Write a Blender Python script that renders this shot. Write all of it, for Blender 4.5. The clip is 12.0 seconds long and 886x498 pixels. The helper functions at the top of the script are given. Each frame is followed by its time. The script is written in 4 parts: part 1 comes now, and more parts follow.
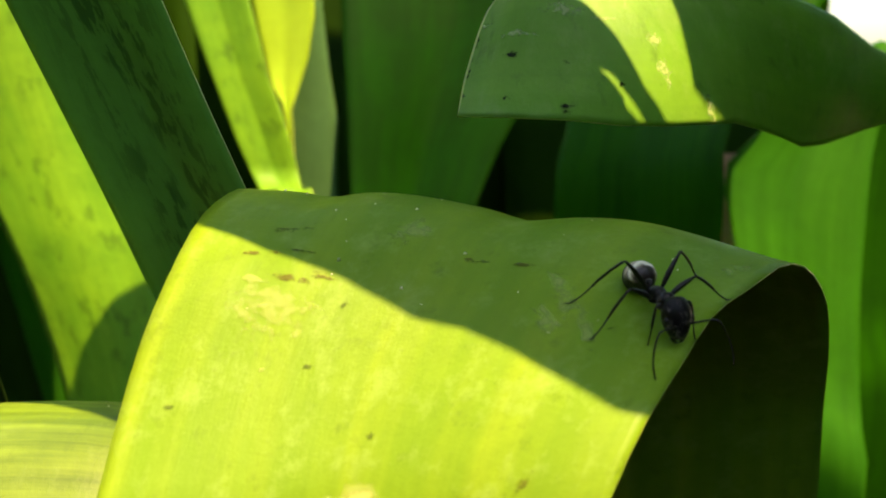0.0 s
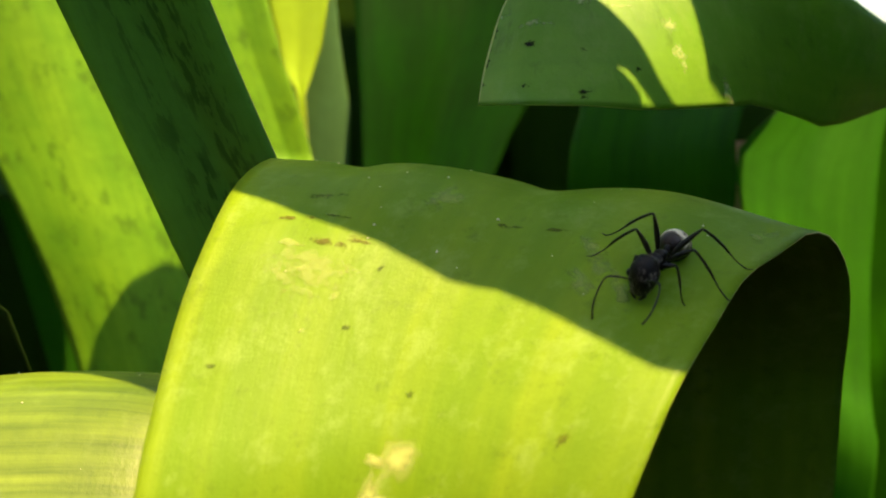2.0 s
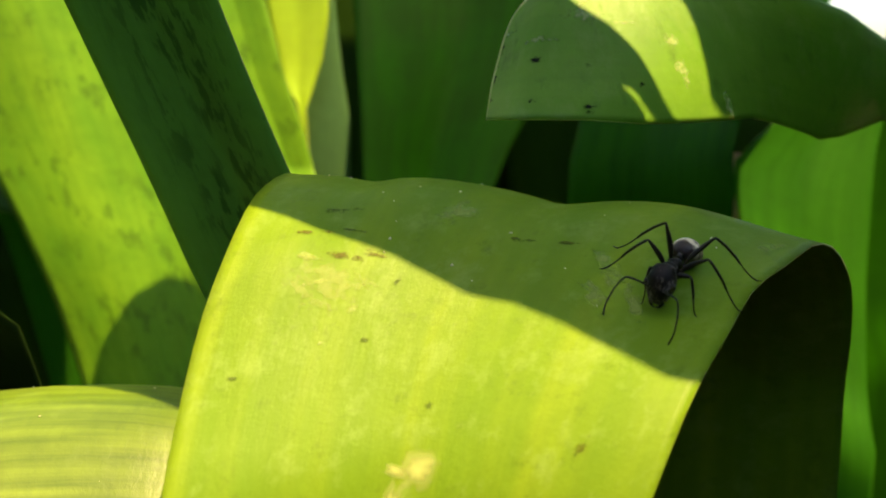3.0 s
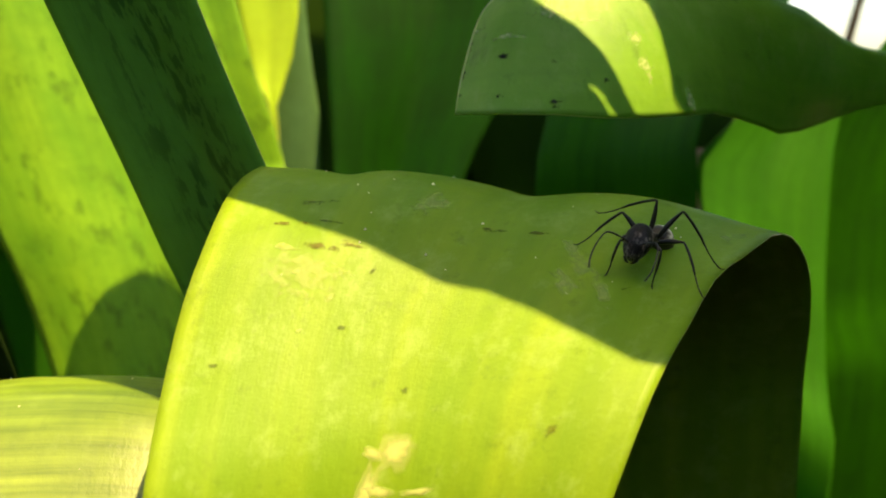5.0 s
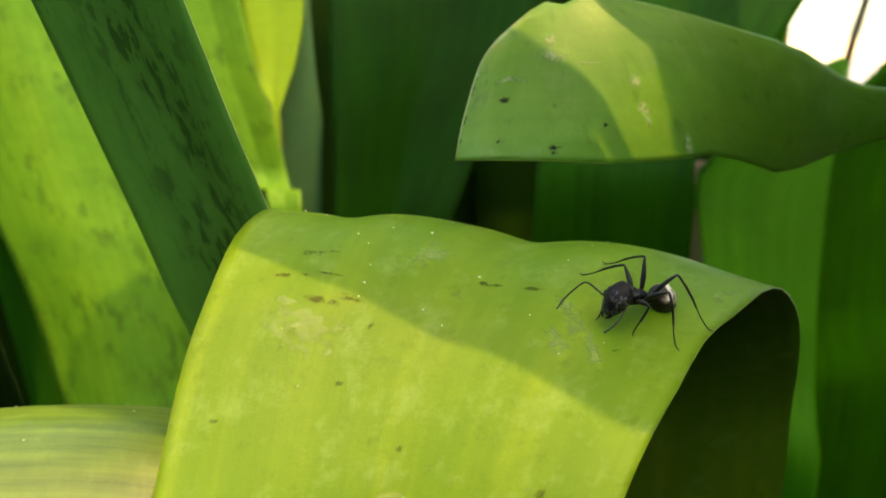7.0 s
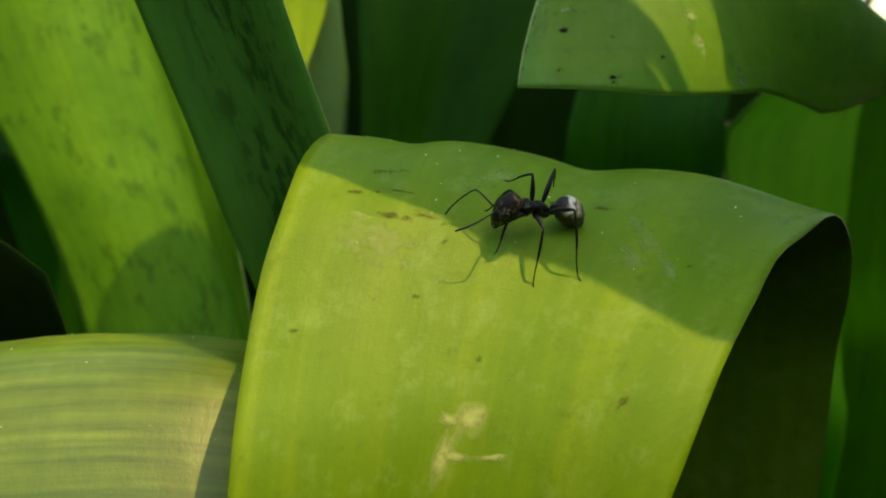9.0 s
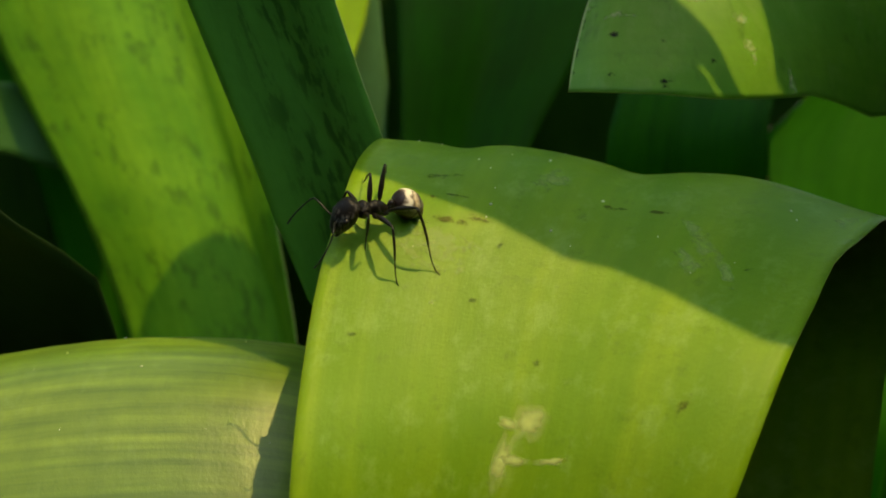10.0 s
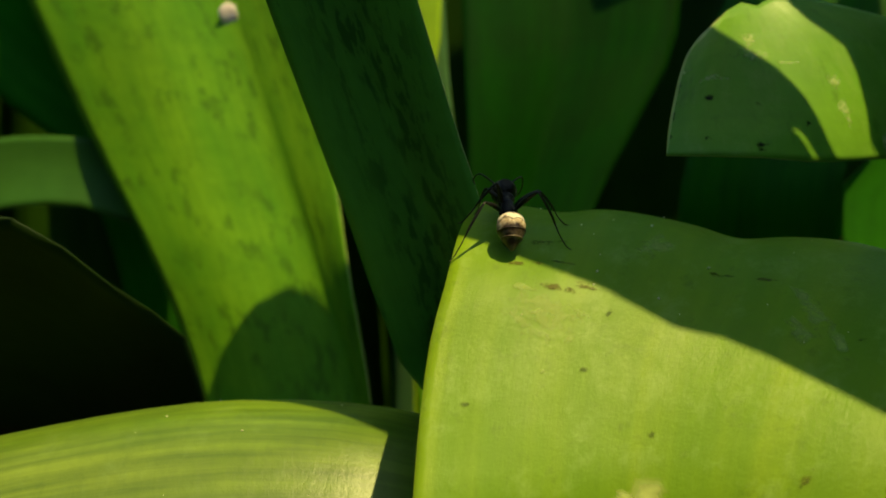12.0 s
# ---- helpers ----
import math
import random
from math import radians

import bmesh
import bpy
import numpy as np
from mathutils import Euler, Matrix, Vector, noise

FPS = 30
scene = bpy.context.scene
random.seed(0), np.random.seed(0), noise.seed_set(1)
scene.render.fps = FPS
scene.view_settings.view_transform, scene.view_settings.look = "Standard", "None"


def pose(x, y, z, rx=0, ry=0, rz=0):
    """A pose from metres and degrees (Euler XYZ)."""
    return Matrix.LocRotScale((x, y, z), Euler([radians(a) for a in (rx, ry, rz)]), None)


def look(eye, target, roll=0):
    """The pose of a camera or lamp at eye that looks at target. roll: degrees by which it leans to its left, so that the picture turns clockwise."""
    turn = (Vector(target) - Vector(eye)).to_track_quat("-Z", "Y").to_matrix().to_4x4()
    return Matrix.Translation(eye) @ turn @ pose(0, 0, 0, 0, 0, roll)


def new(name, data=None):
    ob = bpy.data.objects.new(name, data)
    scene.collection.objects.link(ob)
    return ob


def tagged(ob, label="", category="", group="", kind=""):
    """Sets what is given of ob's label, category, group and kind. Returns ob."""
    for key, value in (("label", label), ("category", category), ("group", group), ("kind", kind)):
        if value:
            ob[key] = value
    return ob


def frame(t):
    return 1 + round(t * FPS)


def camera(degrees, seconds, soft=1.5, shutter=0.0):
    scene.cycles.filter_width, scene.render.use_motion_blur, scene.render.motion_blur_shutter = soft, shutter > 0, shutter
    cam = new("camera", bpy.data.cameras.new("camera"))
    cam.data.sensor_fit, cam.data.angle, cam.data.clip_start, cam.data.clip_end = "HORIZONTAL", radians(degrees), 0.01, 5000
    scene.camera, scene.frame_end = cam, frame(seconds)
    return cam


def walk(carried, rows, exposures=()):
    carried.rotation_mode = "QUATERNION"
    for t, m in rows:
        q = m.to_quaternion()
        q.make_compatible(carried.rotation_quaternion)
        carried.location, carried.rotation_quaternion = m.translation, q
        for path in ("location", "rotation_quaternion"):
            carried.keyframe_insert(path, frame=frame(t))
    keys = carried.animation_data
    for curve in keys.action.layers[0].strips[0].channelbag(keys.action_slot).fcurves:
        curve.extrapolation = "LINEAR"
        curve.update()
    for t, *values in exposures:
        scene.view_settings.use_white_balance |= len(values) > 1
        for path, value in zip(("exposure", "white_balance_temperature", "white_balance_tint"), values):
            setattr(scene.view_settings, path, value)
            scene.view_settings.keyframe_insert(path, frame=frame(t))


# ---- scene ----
# All places below are in centimetres from the first standpoint of the lens, which hangs 42 cm above the soil.
CM, HIGH = 0.01, 0.42


def at(p):
    return Vector((p[0] * CM, p[1] * CM, p[2] * CM + HIGH))


cam = camera(46.0, 12.0, soft=1.8)
PATH = [
    (0, (-0.267, 0.032, -0.737), (-0.060, 9.863, -2.557), -1.03),
    (0.5, (-0.495, -0.057, -0.917), (-0.281, 9.780, -2.703), -1.08),
    (1, (-0.485, -0.057, -0.840), (-0.239, 9.779, -2.631), -1.05),
    (1.5, (-0.611, -0.152, -1.173), (-0.370, 9.675, -3.011), -1.10),
    (2, (-0.673, -0.147, -1.076), (-0.393, 9.689, -2.853), -0.91),
    (2.5, (-0.790, -0.211, -0.975), (-0.478, 9.630, -2.726), -1.28),
    (3, (-0.940, -0.305, -1.018), (-0.536, 9.545, -2.695), -1.06),
    (3.2, (-0.936, -0.298, -1.203), (-0.452, 9.577, -2.706), -1.44),
    (4.8, (-0.891, -0.516, -1.219), (-0.260, 9.339, -2.796), -1.53),
    (5, (-1.036, -0.600, -1.051), (-0.305, 9.229, -2.745), -0.97),
    (5.5, (-1.405, -0.674, -0.712), (-0.516, 9.150, -2.357), -0.82),
    (6, (-1.225, -0.753, -0.448), (-0.421, 9.106, -1.912), -0.53),
    (6.5, (-0.948, -0.577, 0.017), (-0.142, 9.231, -1.760), 0.63),
    (7, (-1.017, -0.651, -0.078), (-0.287, 9.106, -2.144), 0.44),
    (7.5, (-1.270, -0.782, -0.251), (-0.461, 8.938, -2.458), 0.41),
    (7.7, (-1.436, -0.730, -0.022), (-0.541, 8.992, -2.186), 0.90),
    (9.3, (-1.932, -0.739, -0.937), (-1.033, 8.995, -3.047), 0.91),
    (9.5, (-1.830, -0.764, -0.656), (-1.042, 8.966, -2.826), 0.59),
    (10, (-2.213, -0.728, -0.890), (-1.562, 9.040, -2.932), 0.56),
    (10.5, (-2.604, -0.793, -1.019), (-2.057, 8.990, -3.016), 0.38),
    (11, (-2.754, -0.727, -0.790), (-2.286, 9.080, -2.690), 0.33),
    (11.5, (-2.787, -0.649, -0.651), (-2.386, 9.186, -2.411), 0.47),
    (12, (-2.971, -0.624, -0.636), (-2.612, 9.230, -2.300), 0.37),
]
EXPOSURES = [(0, 1.5, 7250, 6), (1.0, 1.5, 7250, 6), (1.5, 1.22, 7250, 6), (2, 1.28, 7250, 6), (3, 1.2, 7200, 6), (5, 1.4, 7300, 7), (5.5, 1.15, 7250, 4), (6.2, 1.1, 7150, 0), (6.6, 2.2, 8300, 3), (7.0, 2.55, 8600, 6), (7.7, 2.5, 8700, 6), (9.5, 1.6, 8500, -7), (9.95, 1.55, 8300, -9), (10.3, 0.6, 7250, -16), (10.5, 0.42, 7150, -16), (11.0, 0.4, 7150, -15), (12, 0.2, 7050, -16)]
cam.data.dof.use_dof, cam.data.dof.focus_distance, cam.data.dof.aperture_fstop = True, 0.105, 32.0
walk(cam, [(t, look(at(eye), at(target), roll)) for t, eye, target, roll in PATH], EXPOSURES)

# ---- light: a high sun, a little to the right, and the sky ----
SUN_FROM = Vector((0.32, -0.18, 1.0)).normalized()
world = bpy.data.worlds.new("sky")
scene.world = world
world.use_nodes = True
sky = world.node_tree.nodes.new("ShaderNodeTexSky")
sky.sky_type, sky.sun_disc = "NISHITA", False
sky.sun_elevation = math.asin(SUN_FROM.z)
sky.sun_rotation = math.atan2(SUN_FROM.x, SUN_FROM.y)
world.node_tree.links.new(sky.outputs[0], world.node_tree.nodes["Background"].inputs[0])
world.node_tree.nodes["Background"].inputs[1].default_value = 0.12


def lifted(p, z):
    """From a place where the edge of a shade falls up along the sun's rays to the height z, in centimetres."""
    k = (z - p[2]) / SUN_FROM.z
    return (p[0] + SUN_FROM.x * k, p[1] + SUN_FROM.y * k, z)


sun = new("sun", bpy.data.lights.new("sun", "SUN"))
sun.data.energy, sun.data.angle, sun.data.color = 4.4, radians(0.55), (1.0, 0.71, 0.33)
sun.matrix_world = look(SUN_FROM * 20, (0, 0, 0))


# ---- materials ----
def material(name):
    m = bpy.data.materials.new(name)
    m.use_nodes = True
    t = m.node_tree
    t.nodes.clear()
    out = t.nodes.new("ShaderNodeOutputMaterial")
    return m, t, out


def node(t, kind, inputs=None, **settings):
    n = t.nodes.new(kind)
    for k, v in settings.items():
        setattr(n, k, v)
    for k, v in (inputs or {}).items():
        if isinstance(v, bpy.types.NodeSocket):
            t.links.new(v, n.inputs[k])
        else:
            n.inputs[k].default_value = v
    return n


def mixed(t, fac, a, b, blend="MIX"):
    n = node(t, "ShaderNodeMix", data_type="RGBA", blend_type=blend)
    for k, v in ((0, fac), (6, a), (7, b)):
        if isinstance(v, bpy.types.NodeSocket):
            t.links.new(v, n.inputs[k])
        else:
            n.inputs[k].default_value = v if k == 0 else (*v, 1)
    return n.outputs[2]


def ramp(t, fac, lo, hi, a=0.0, b=1.0):
    return node(t, "ShaderNodeMapRange", {0: fac, 1: lo, 2: hi, 3: a, 4: b}).outputs[0]


def leaf_material(name, young, old, glow, stain=0.3, gloss=0.42, shine=0.18, thin=0.4, seed=0.0, band=None, vein=0.16, lines=16.0, streaks=0.0, mould_col=(0.012, 0.016, 0.008), spread=0.0, scuff=0.0):
    """A strap leaf: parallel veins along its length, paler and darker zones, dark mould flecks, fine pores; light shines through."""
    m, t, out = material(name)
    uv = node(t, "ShaderNodeTexCoord").outputs["UV"]
    shift = node(t, "ShaderNodeVectorMath", {0: uv, 1: (seed, seed * 1.7, 0)}).outputs[0]

    def stretched(sx, sy, detail, rough=0.55):
        mp = node(t, "ShaderNodeMapping", {"Vector": shift, "Scale": (sx, sy, 1)})
        return node(t, "ShaderNodeTexNoise", {"Vector": mp.outputs[0], "Scale": 1.0, "Detail": detail, "Roughness": rough}).outputs[0]

    veins = stretched(0.35, lines, 3.0)
    bands = stretched(0.12, 1.6, 2.0)
    patches = stretched(0.7, 0.9, 4.0)
    mould = stretched(1.5, 5.5, 6.0, 0.7)
    pores = stretched(28.0, 45.0, 2.0)
    zones = stretched(0.5, 1.3, 2.0)
    mottle = stretched(3.2, 5.0, 5.0, 0.65)
    col = mixed(t, ramp(t, patches, 0.32, 0.68), young, old)
    col = mixed(t, ramp(t, bands, 0.35, 0.65, 0.0, 0.55), col, glow)
    col = mixed(t, ramp(t, veins, 0.35, 0.7, 0.0, vein), col, tuple(c * 0.55 for c in old))
    col = mixed(t, ramp(t, mottle, 0.35, 0.70, 0.0, 0.30), col, tuple(c * 0.62 for c in old))
    if streaks:
        broad = stretched(0.06, 2.3, 2.0, 0.5)
        col = mixed(t, ramp(t, broad, 0.38, 0.62, 0.0, streaks), col, tuple(c * k for c, k in zip(old, (0.76, 0.82, 0.6))))
    fleck = node(t, "ShaderNodeMath", {0: ramp(t, mould, 0.60 - spread, 0.70 - spread), 1: ramp(t, zones, 0.45 - spread, 0.62 - spread)}, operation="MULTIPLY").outputs[0]
    if band:
        side = node(t, "ShaderNodeSeparateXYZ", {0: uv}).outputs[1]
        inside = node(t, "ShaderNodeMath", {0: ramp(t, side, band[0] - 0.2, band[0] + 0.1), 1: ramp(t, side, band[1] - 0.1, band[1] + 0.2, 1.0, 0.0)}, operation="MULTIPLY").outputs[0]
        fine = stretched(2.4, 18.0, 4.0, 0.6)
        cloudy = stretched(0.6, 4.5, 4.0, 0.6)
        spots = node(t, "ShaderNodeMath", {0: ramp(t, fine, 0.46, 0.55), 1: ramp(t, cloudy, 0.36, 0.52)}, operation="MULTIPLY").outputs[0]
        veil = node(t, "ShaderNodeMath", {0: ramp(t, cloudy, 0.30, 0.62, 0.2, 0.6), 1: 1.0}, operation="MULTIPLY").outputs[0]
        streak = node(t, "ShaderNodeMath", {0: inside, 1: node(t, "ShaderNodeMath", {0: spots, 1: veil}, operation="MAXIMUM").outputs[0]}, operation="MULTIPLY").outputs[0]
        fleck = node(t, "ShaderNodeMath", {0: fleck, 1: streak}, operation="MAXIMUM").outputs[0]
    fleck = node(t, "ShaderNodeMath", {0: fleck, 1: stain}, operation="MULTIPLY").outputs[0]
    col = mixed(t, fleck, col, mould_col)
    if scuff:
        worn = stretched(1.7, 2.3, 7.0, 0.74)
        col = mixed(t, ramp(t, worn, 0.52, 0.80, 0.0, scuff), col, tuple(0.55 * c + k for c, k in zip(old, (0.20, 0.26, 0.09))))
        dirt = stretched(3.1, 3.6, 7.0, 0.75)
        col = mixed(t, ramp(t, dirt, 0.56, 0.74, 0.0, scuff * 0.8), col, tuple(c * 0.5 for c in old))
    bump = node(t, "ShaderNodeBump", {"Height": veins, "Strength": 0.07, "Distance": 0.0003})
    bump2 = node(t, "ShaderNodeBump", {"Height": pores, "Strength": 0.05, "Distance": 0.0002, "Normal": bump.outputs[0]})
    if scuff:
        bump2 = node(t, "ShaderNodeBump", {"Height": worn, "Strength": 0.22, "Distance": 0.0006, "Normal": bump2.outputs[0]})
    rough = ramp(t, patches, 0.3, 0.7, gloss - 0.07, gloss + 0.10)
    skin = node(t, "ShaderNodeBsdfPrincipled", {"Base Color": col, "Roughness": rough, "Specular IOR Level": shine, "Normal": bump2.outputs[0]})
    through_col = mixed(t, 0.55, col, glow)
    trans = node(t, "ShaderNodeBsdfTranslucent", {"Color": through_col, "Normal": bump2.outputs[0]})
    both = node(t, "ShaderNodeMixShader", {0: thin, 1: skin.outputs[0], 2: trans.outputs[0]})
    t.links.new(both.outputs[0], out.inputs[0])
    return m


def plain(name, col, rough=0.5, metal=0.0, spec=0.5, grain=60.0, vary=0.35, bump=0.15, dist=0.0001):
    m, t, out = material(name)
    co = node(t, "ShaderNodeTexCoord").outputs["Object"]
    n1 = node(t, "ShaderNodeTexNoise", {"Vector": co, "Scale": grain, "Detail": 5.0}).outputs[0]
    n2 = node(t, "ShaderNodeTexNoise", {"Vector": co, "Scale": grain * 8, "Detail": 3.0}).outputs[0]
    c = mixed(t, ramp(t, n1, 0.3, 0.7), tuple(v * (1 - vary) for v in col), tuple(min(1, v * (1 + vary)) for v in col))
    b = node(t, "ShaderNodeBump", {"Height": n2, "Strength": bump, "Distance": dist})
    p = node(t, "ShaderNodeBsdfPrincipled", {"Base Color": c, "Roughness": rough, "Metallic": metal, "Specular IOR Level": spec, "Normal": b.outputs[0]})
    t.links.new(p.outputs[0], out.inputs[0])
    return m


LEAF_MAIN = leaf_material("yellow_green_leaf", (0.235, 0.385, 0.020), (0.18, 0.33, 0.016), (0.32, 0.44, 0.022), 0.15, thin=0.015, seed=3.1, vein=0.14, scuff=0.8, streaks=0.7)
LEAF_LOW = leaf_material("ribbed_green_leaf", (0.215, 0.34, 0.030), (0.115, 0.22, 0.014), (0.34, 0.42, 0.05), 0.2, gloss=0.36, shine=0.55, thin=0.05, seed=9.4, vein=0.75, lines=15.0, scuff=0.5)
LEAF_LEFT = leaf_material("mottled_yellow_leaf", (0.215, 0.48, 0.027), (0.12, 0.35, 0.018), (0.30, 0.55, 0.026), 0.6, thin=0.12, seed=21.0, vein=0.3, mould_col=(0.045, 0.12, 0.008), spread=0.09)
LEAF_GOLD = leaf_material("pale_yellow_leaf", (0.48, 0.74, 0.050), (0.40, 0.66, 0.038), (0.54, 0.78, 0.055), 0.15, thin=0.15, seed=27.0, vein=0.25)
LEAF_DARK = leaf_material("mould_flecked_dark_leaf", (0.185, 0.50, 0.075), (0.15, 0.43, 0.06), (0.20, 0.53, 0.08), 0.75, mould_col=(0.012, 0.040, 0.008), gloss=0.36, shine=0.3, thin=0.15, seed=5.7, band=(0.27, 0.72))
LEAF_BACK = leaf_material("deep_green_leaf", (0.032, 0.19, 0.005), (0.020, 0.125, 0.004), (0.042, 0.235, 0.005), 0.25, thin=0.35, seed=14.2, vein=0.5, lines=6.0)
# Darker copy of LEAF_BACK: the weak sun is put into its colour.
LEAF_DEEP = leaf_material("dimmed_green_leaf", (0.010, 0.078, 0.003), (0.006, 0.052, 0.002), (0.013, 0.102, 0.003), 0.25, gloss=0.5, shine=0.12, thin=0.3, seed=17.9, vein=0.5, lines=5.0)
LEAF_SIDE = leaf_material("fresh_green_leaf", (0.095, 0.41, 0.028), (0.070, 0.33, 0.022), (0.12, 0.47, 0.03), 0.1, thin=0.6, seed=33.0, vein=0.5, lines=6.0)
LEAF_TIP = leaf_material("hanging_tip_leaf", (0.20, 0.44, 0.045), (0.15, 0.35, 0.036), (0.25, 0.47, 0.045), 0.25, gloss=0.36, shine=0.34, thin=0.05, seed=41.0, scuff=0.9)
# Dark green with shade put into the colour, for filler and unseen leaves.
LEAF_SHADE = leaf_material("shade_dark_leaf", (0.030, 0.085, 0.004), (0.022, 0.065, 0.003), (0.04, 0.11, 0.004), 0.2, thin=0.08, seed=61.0)
LEAF_CANOPY = leaf_material("overhanging_leaf", (0.11, 0.28, 0.014), (0.08, 0.22, 0.011), (0.22, 0.44, 0.02), 0.2, thin=0.62, seed=65.0)
LEAF_DULL = leaf_material("dull_green_leaf", (0.075, 0.210, 0.030), (0.055, 0.165, 0.022), (0.085, 0.22, 0.03), 0.2, thin=0.3, seed=53.0)
# Near-black green: deep shade is put into the leaf colour.
LEAF_DEEP_SHADE = leaf_material("shade_coloured_leaf", (0.016, 0.040, 0.005), (0.012, 0.030, 0.004), (0.02, 0.045, 0.005), 0.2, thin=0.05, seed=71.0)
LEAF_GREY = leaf_material("greyish_leaf", (0.18, 0.39, 0.155), (0.15, 0.33, 0.125), (0.19, 0.40, 0.155), 0.1, thin=0.4, seed=50.0)
PALE_GAP = leaf_material("pale_gap_strip", (0.72, 0.50, 0.32), (0.60, 0.40, 0.24), (0.80, 0.60, 0.42), 0.1, thin=0.3, seed=81.0)
SOIL = plain("dark_soil", (0.014, 0.010, 0.007), 0.95, spec=0.2, grain=25.0, bump=0.8, dist=0.004)
PAVING = plain("pale_paving", (0.55, 0.46, 0.36), 0.9, spec=0.2, grain=6.0, vary=0.12, bump=0.5, dist=0.002)
RIM = plain("pale_leaf_margin", (0.48, 0.58, 0.18), 0.45, vary=0.2)
DUST = plain("pale_dust", (0.88, 0.82, 0.50), 0.6, grain=900.0)
PETAL = plain("pale_petal", (0.82, 0.70, 0.66), 0.6, grain=300.0, vary=0.15)
STEM = plain("dry_stem", (0.10, 0.09, 0.06), 0.7, grain=300.0)


def stain_material(name, col, strength, grain=16.0, ragged=1.0):
    """A stain that fades out at its rim and is broken up by the skin under it."""
    m, t, out = material(name)
    tc = node(t, "ShaderNodeTexCoord")
    far = node(t, "ShaderNodeVectorMath", {0: tc.outputs["UV"]}, operation="LENGTH").outputs["Value"]
    n1 = node(t, "ShaderNodeTexNoise", {"Vector": tc.outputs["Object"], "Scale": 100 * grain, "Detail": 5.0, "Roughness": 0.65}).outputs[0]
    n2 = node(t, "ShaderNodeTexNoise", {"Vector": tc.outputs["Object"], "Scale": 400 * grain, "Detail": 2.0}).outputs[0]
    edge = node(t, "ShaderNodeMath", {0: far, 1: ramp(t, n1, 0.25, 0.75, -ragged, ragged)}, operation="ADD").outputs[0]
    cover = node(t, "ShaderNodeMath", {0: ramp(t, edge, 0.85, 0.15, 0.0, strength), 1: ramp(t, far, 1.0, 0.7)}, operation="MULTIPLY").outputs[0]
    c = mixed(t, n2, tuple(v * 0.7 for v in col), tuple(min(1, v * 1.25) for v in col))
    skin = node(t, "ShaderNodeBsdfPrincipled", {"Base Color": c, "Roughness": 0.6, "Specular IOR Level": 0.2})
    clear = node(t, "ShaderNodeBsdfTransparent")
    t.links.new(node(t, "ShaderNodeMixShader", {0: cover, 1: clear.outputs[0], 2: skin.outputs[0]}).outputs[0], out.inputs[0])
    return m


SCAR = stain_material("pale_dry_scar", (0.50, 0.62, 0.18), 0.42, 9.0)
SPOT = stain_material("pale_dried_drop", (0.58, 0.66, 0.20), 0.8, 9.0, 0.25)
SCAR_DULL = stain_material("dull_pale_scratch", (0.40, 0.54, 0.12), 0.5, 8.0)
RUST = stain_material("rusty_brown_scar", (0.13, 0.09, 0.012), 0.55, 11.0)
WAX = stain_material("pale_wax_scuff", (0.64, 0.82, 0.34), 0.5)
SPECK = stain_material("black_speck", (0.012, 0.016, 0.006), 0.95)
MOULD = stain_material("black_mould_spot", (0.05, 0.07, 0.010), 0.48)


# ---- leaves ----
def curve_through(points, s):
    """Catmull-Rom through rows of points at the parameters s (0 to len - 1)."""
    p = np.asarray(points, float)
    p = np.concatenate([[2 * p[0] - p[1]], p, [2 * p[-1] - p[-2]]])
    i = np.clip(np.floor(s).astype(int), 0, len(p) - 4)
    f = (s - i).reshape((-1,) + (1,) * (p.ndim - 1))
    a, b, c, e = p[i], p[i + 1], p[i + 2], p[i + 3]
    return 0.5 * (2 * b + (c - a) * f + (2 * a - 5 * b + 4 * c - e) * f**2 + (3 * b - a - 3 * c + e) * f**3)


def even(points, n):
    """n parameters at even steps along the mean line of the stations."""
    s = np.linspace(0, len(points) - 1, 400)
    mid = curve_through(points, s).mean(1)
    run = np.concatenate([[0], np.cumsum(np.linalg.norm(np.diff(mid, axis=0), axis=1))])
    return np.interp(np.linspace(0, run[-1], n), run, s), np.linspace(0, run[-1], n)


def sheet_normals(g):
    nn = np.cross(np.gradient(g, axis=0), np.gradient(g, axis=1))
    return nn / np.maximum(np.linalg.norm(nn, axis=2, keepdims=True), 1e-9)


def strap(stations, n=70, across=22, bulge=0.0, fold=0.0, fold_at=0.5, ripple=0.0, seed=0.0, dent=None):
    """A leaf's mid surface in centimetres: stations run along it, each with a row of points from one margin to the other."""
    st = np.asarray(stations, float)
    s, run = even(st, n)
    rows = curve_through(st, s)
    v = np.linspace(0, 1, across)
    g = np.stack([curve_through(r, v * (len(r) - 1)) for r in rows])
    nn = sheet_normals(g)
    lift = bulge * 4 * v * (1 - v) - fold * np.maximum(0, 1 - np.abs(v - fold_at) / 0.5)
    h = np.tile(lift, (n, 1))
    if ripple:
        for i in range(n):
            for j in range(across):
                h[i, j] += ripple * noise.noise((run[i] * 0.45 + seed, v[j] * 2.2, seed))
    if dent is not None:
        h += dent(run[:, None], v[None, :])
    return g + nn * h[:, :, None], run, v


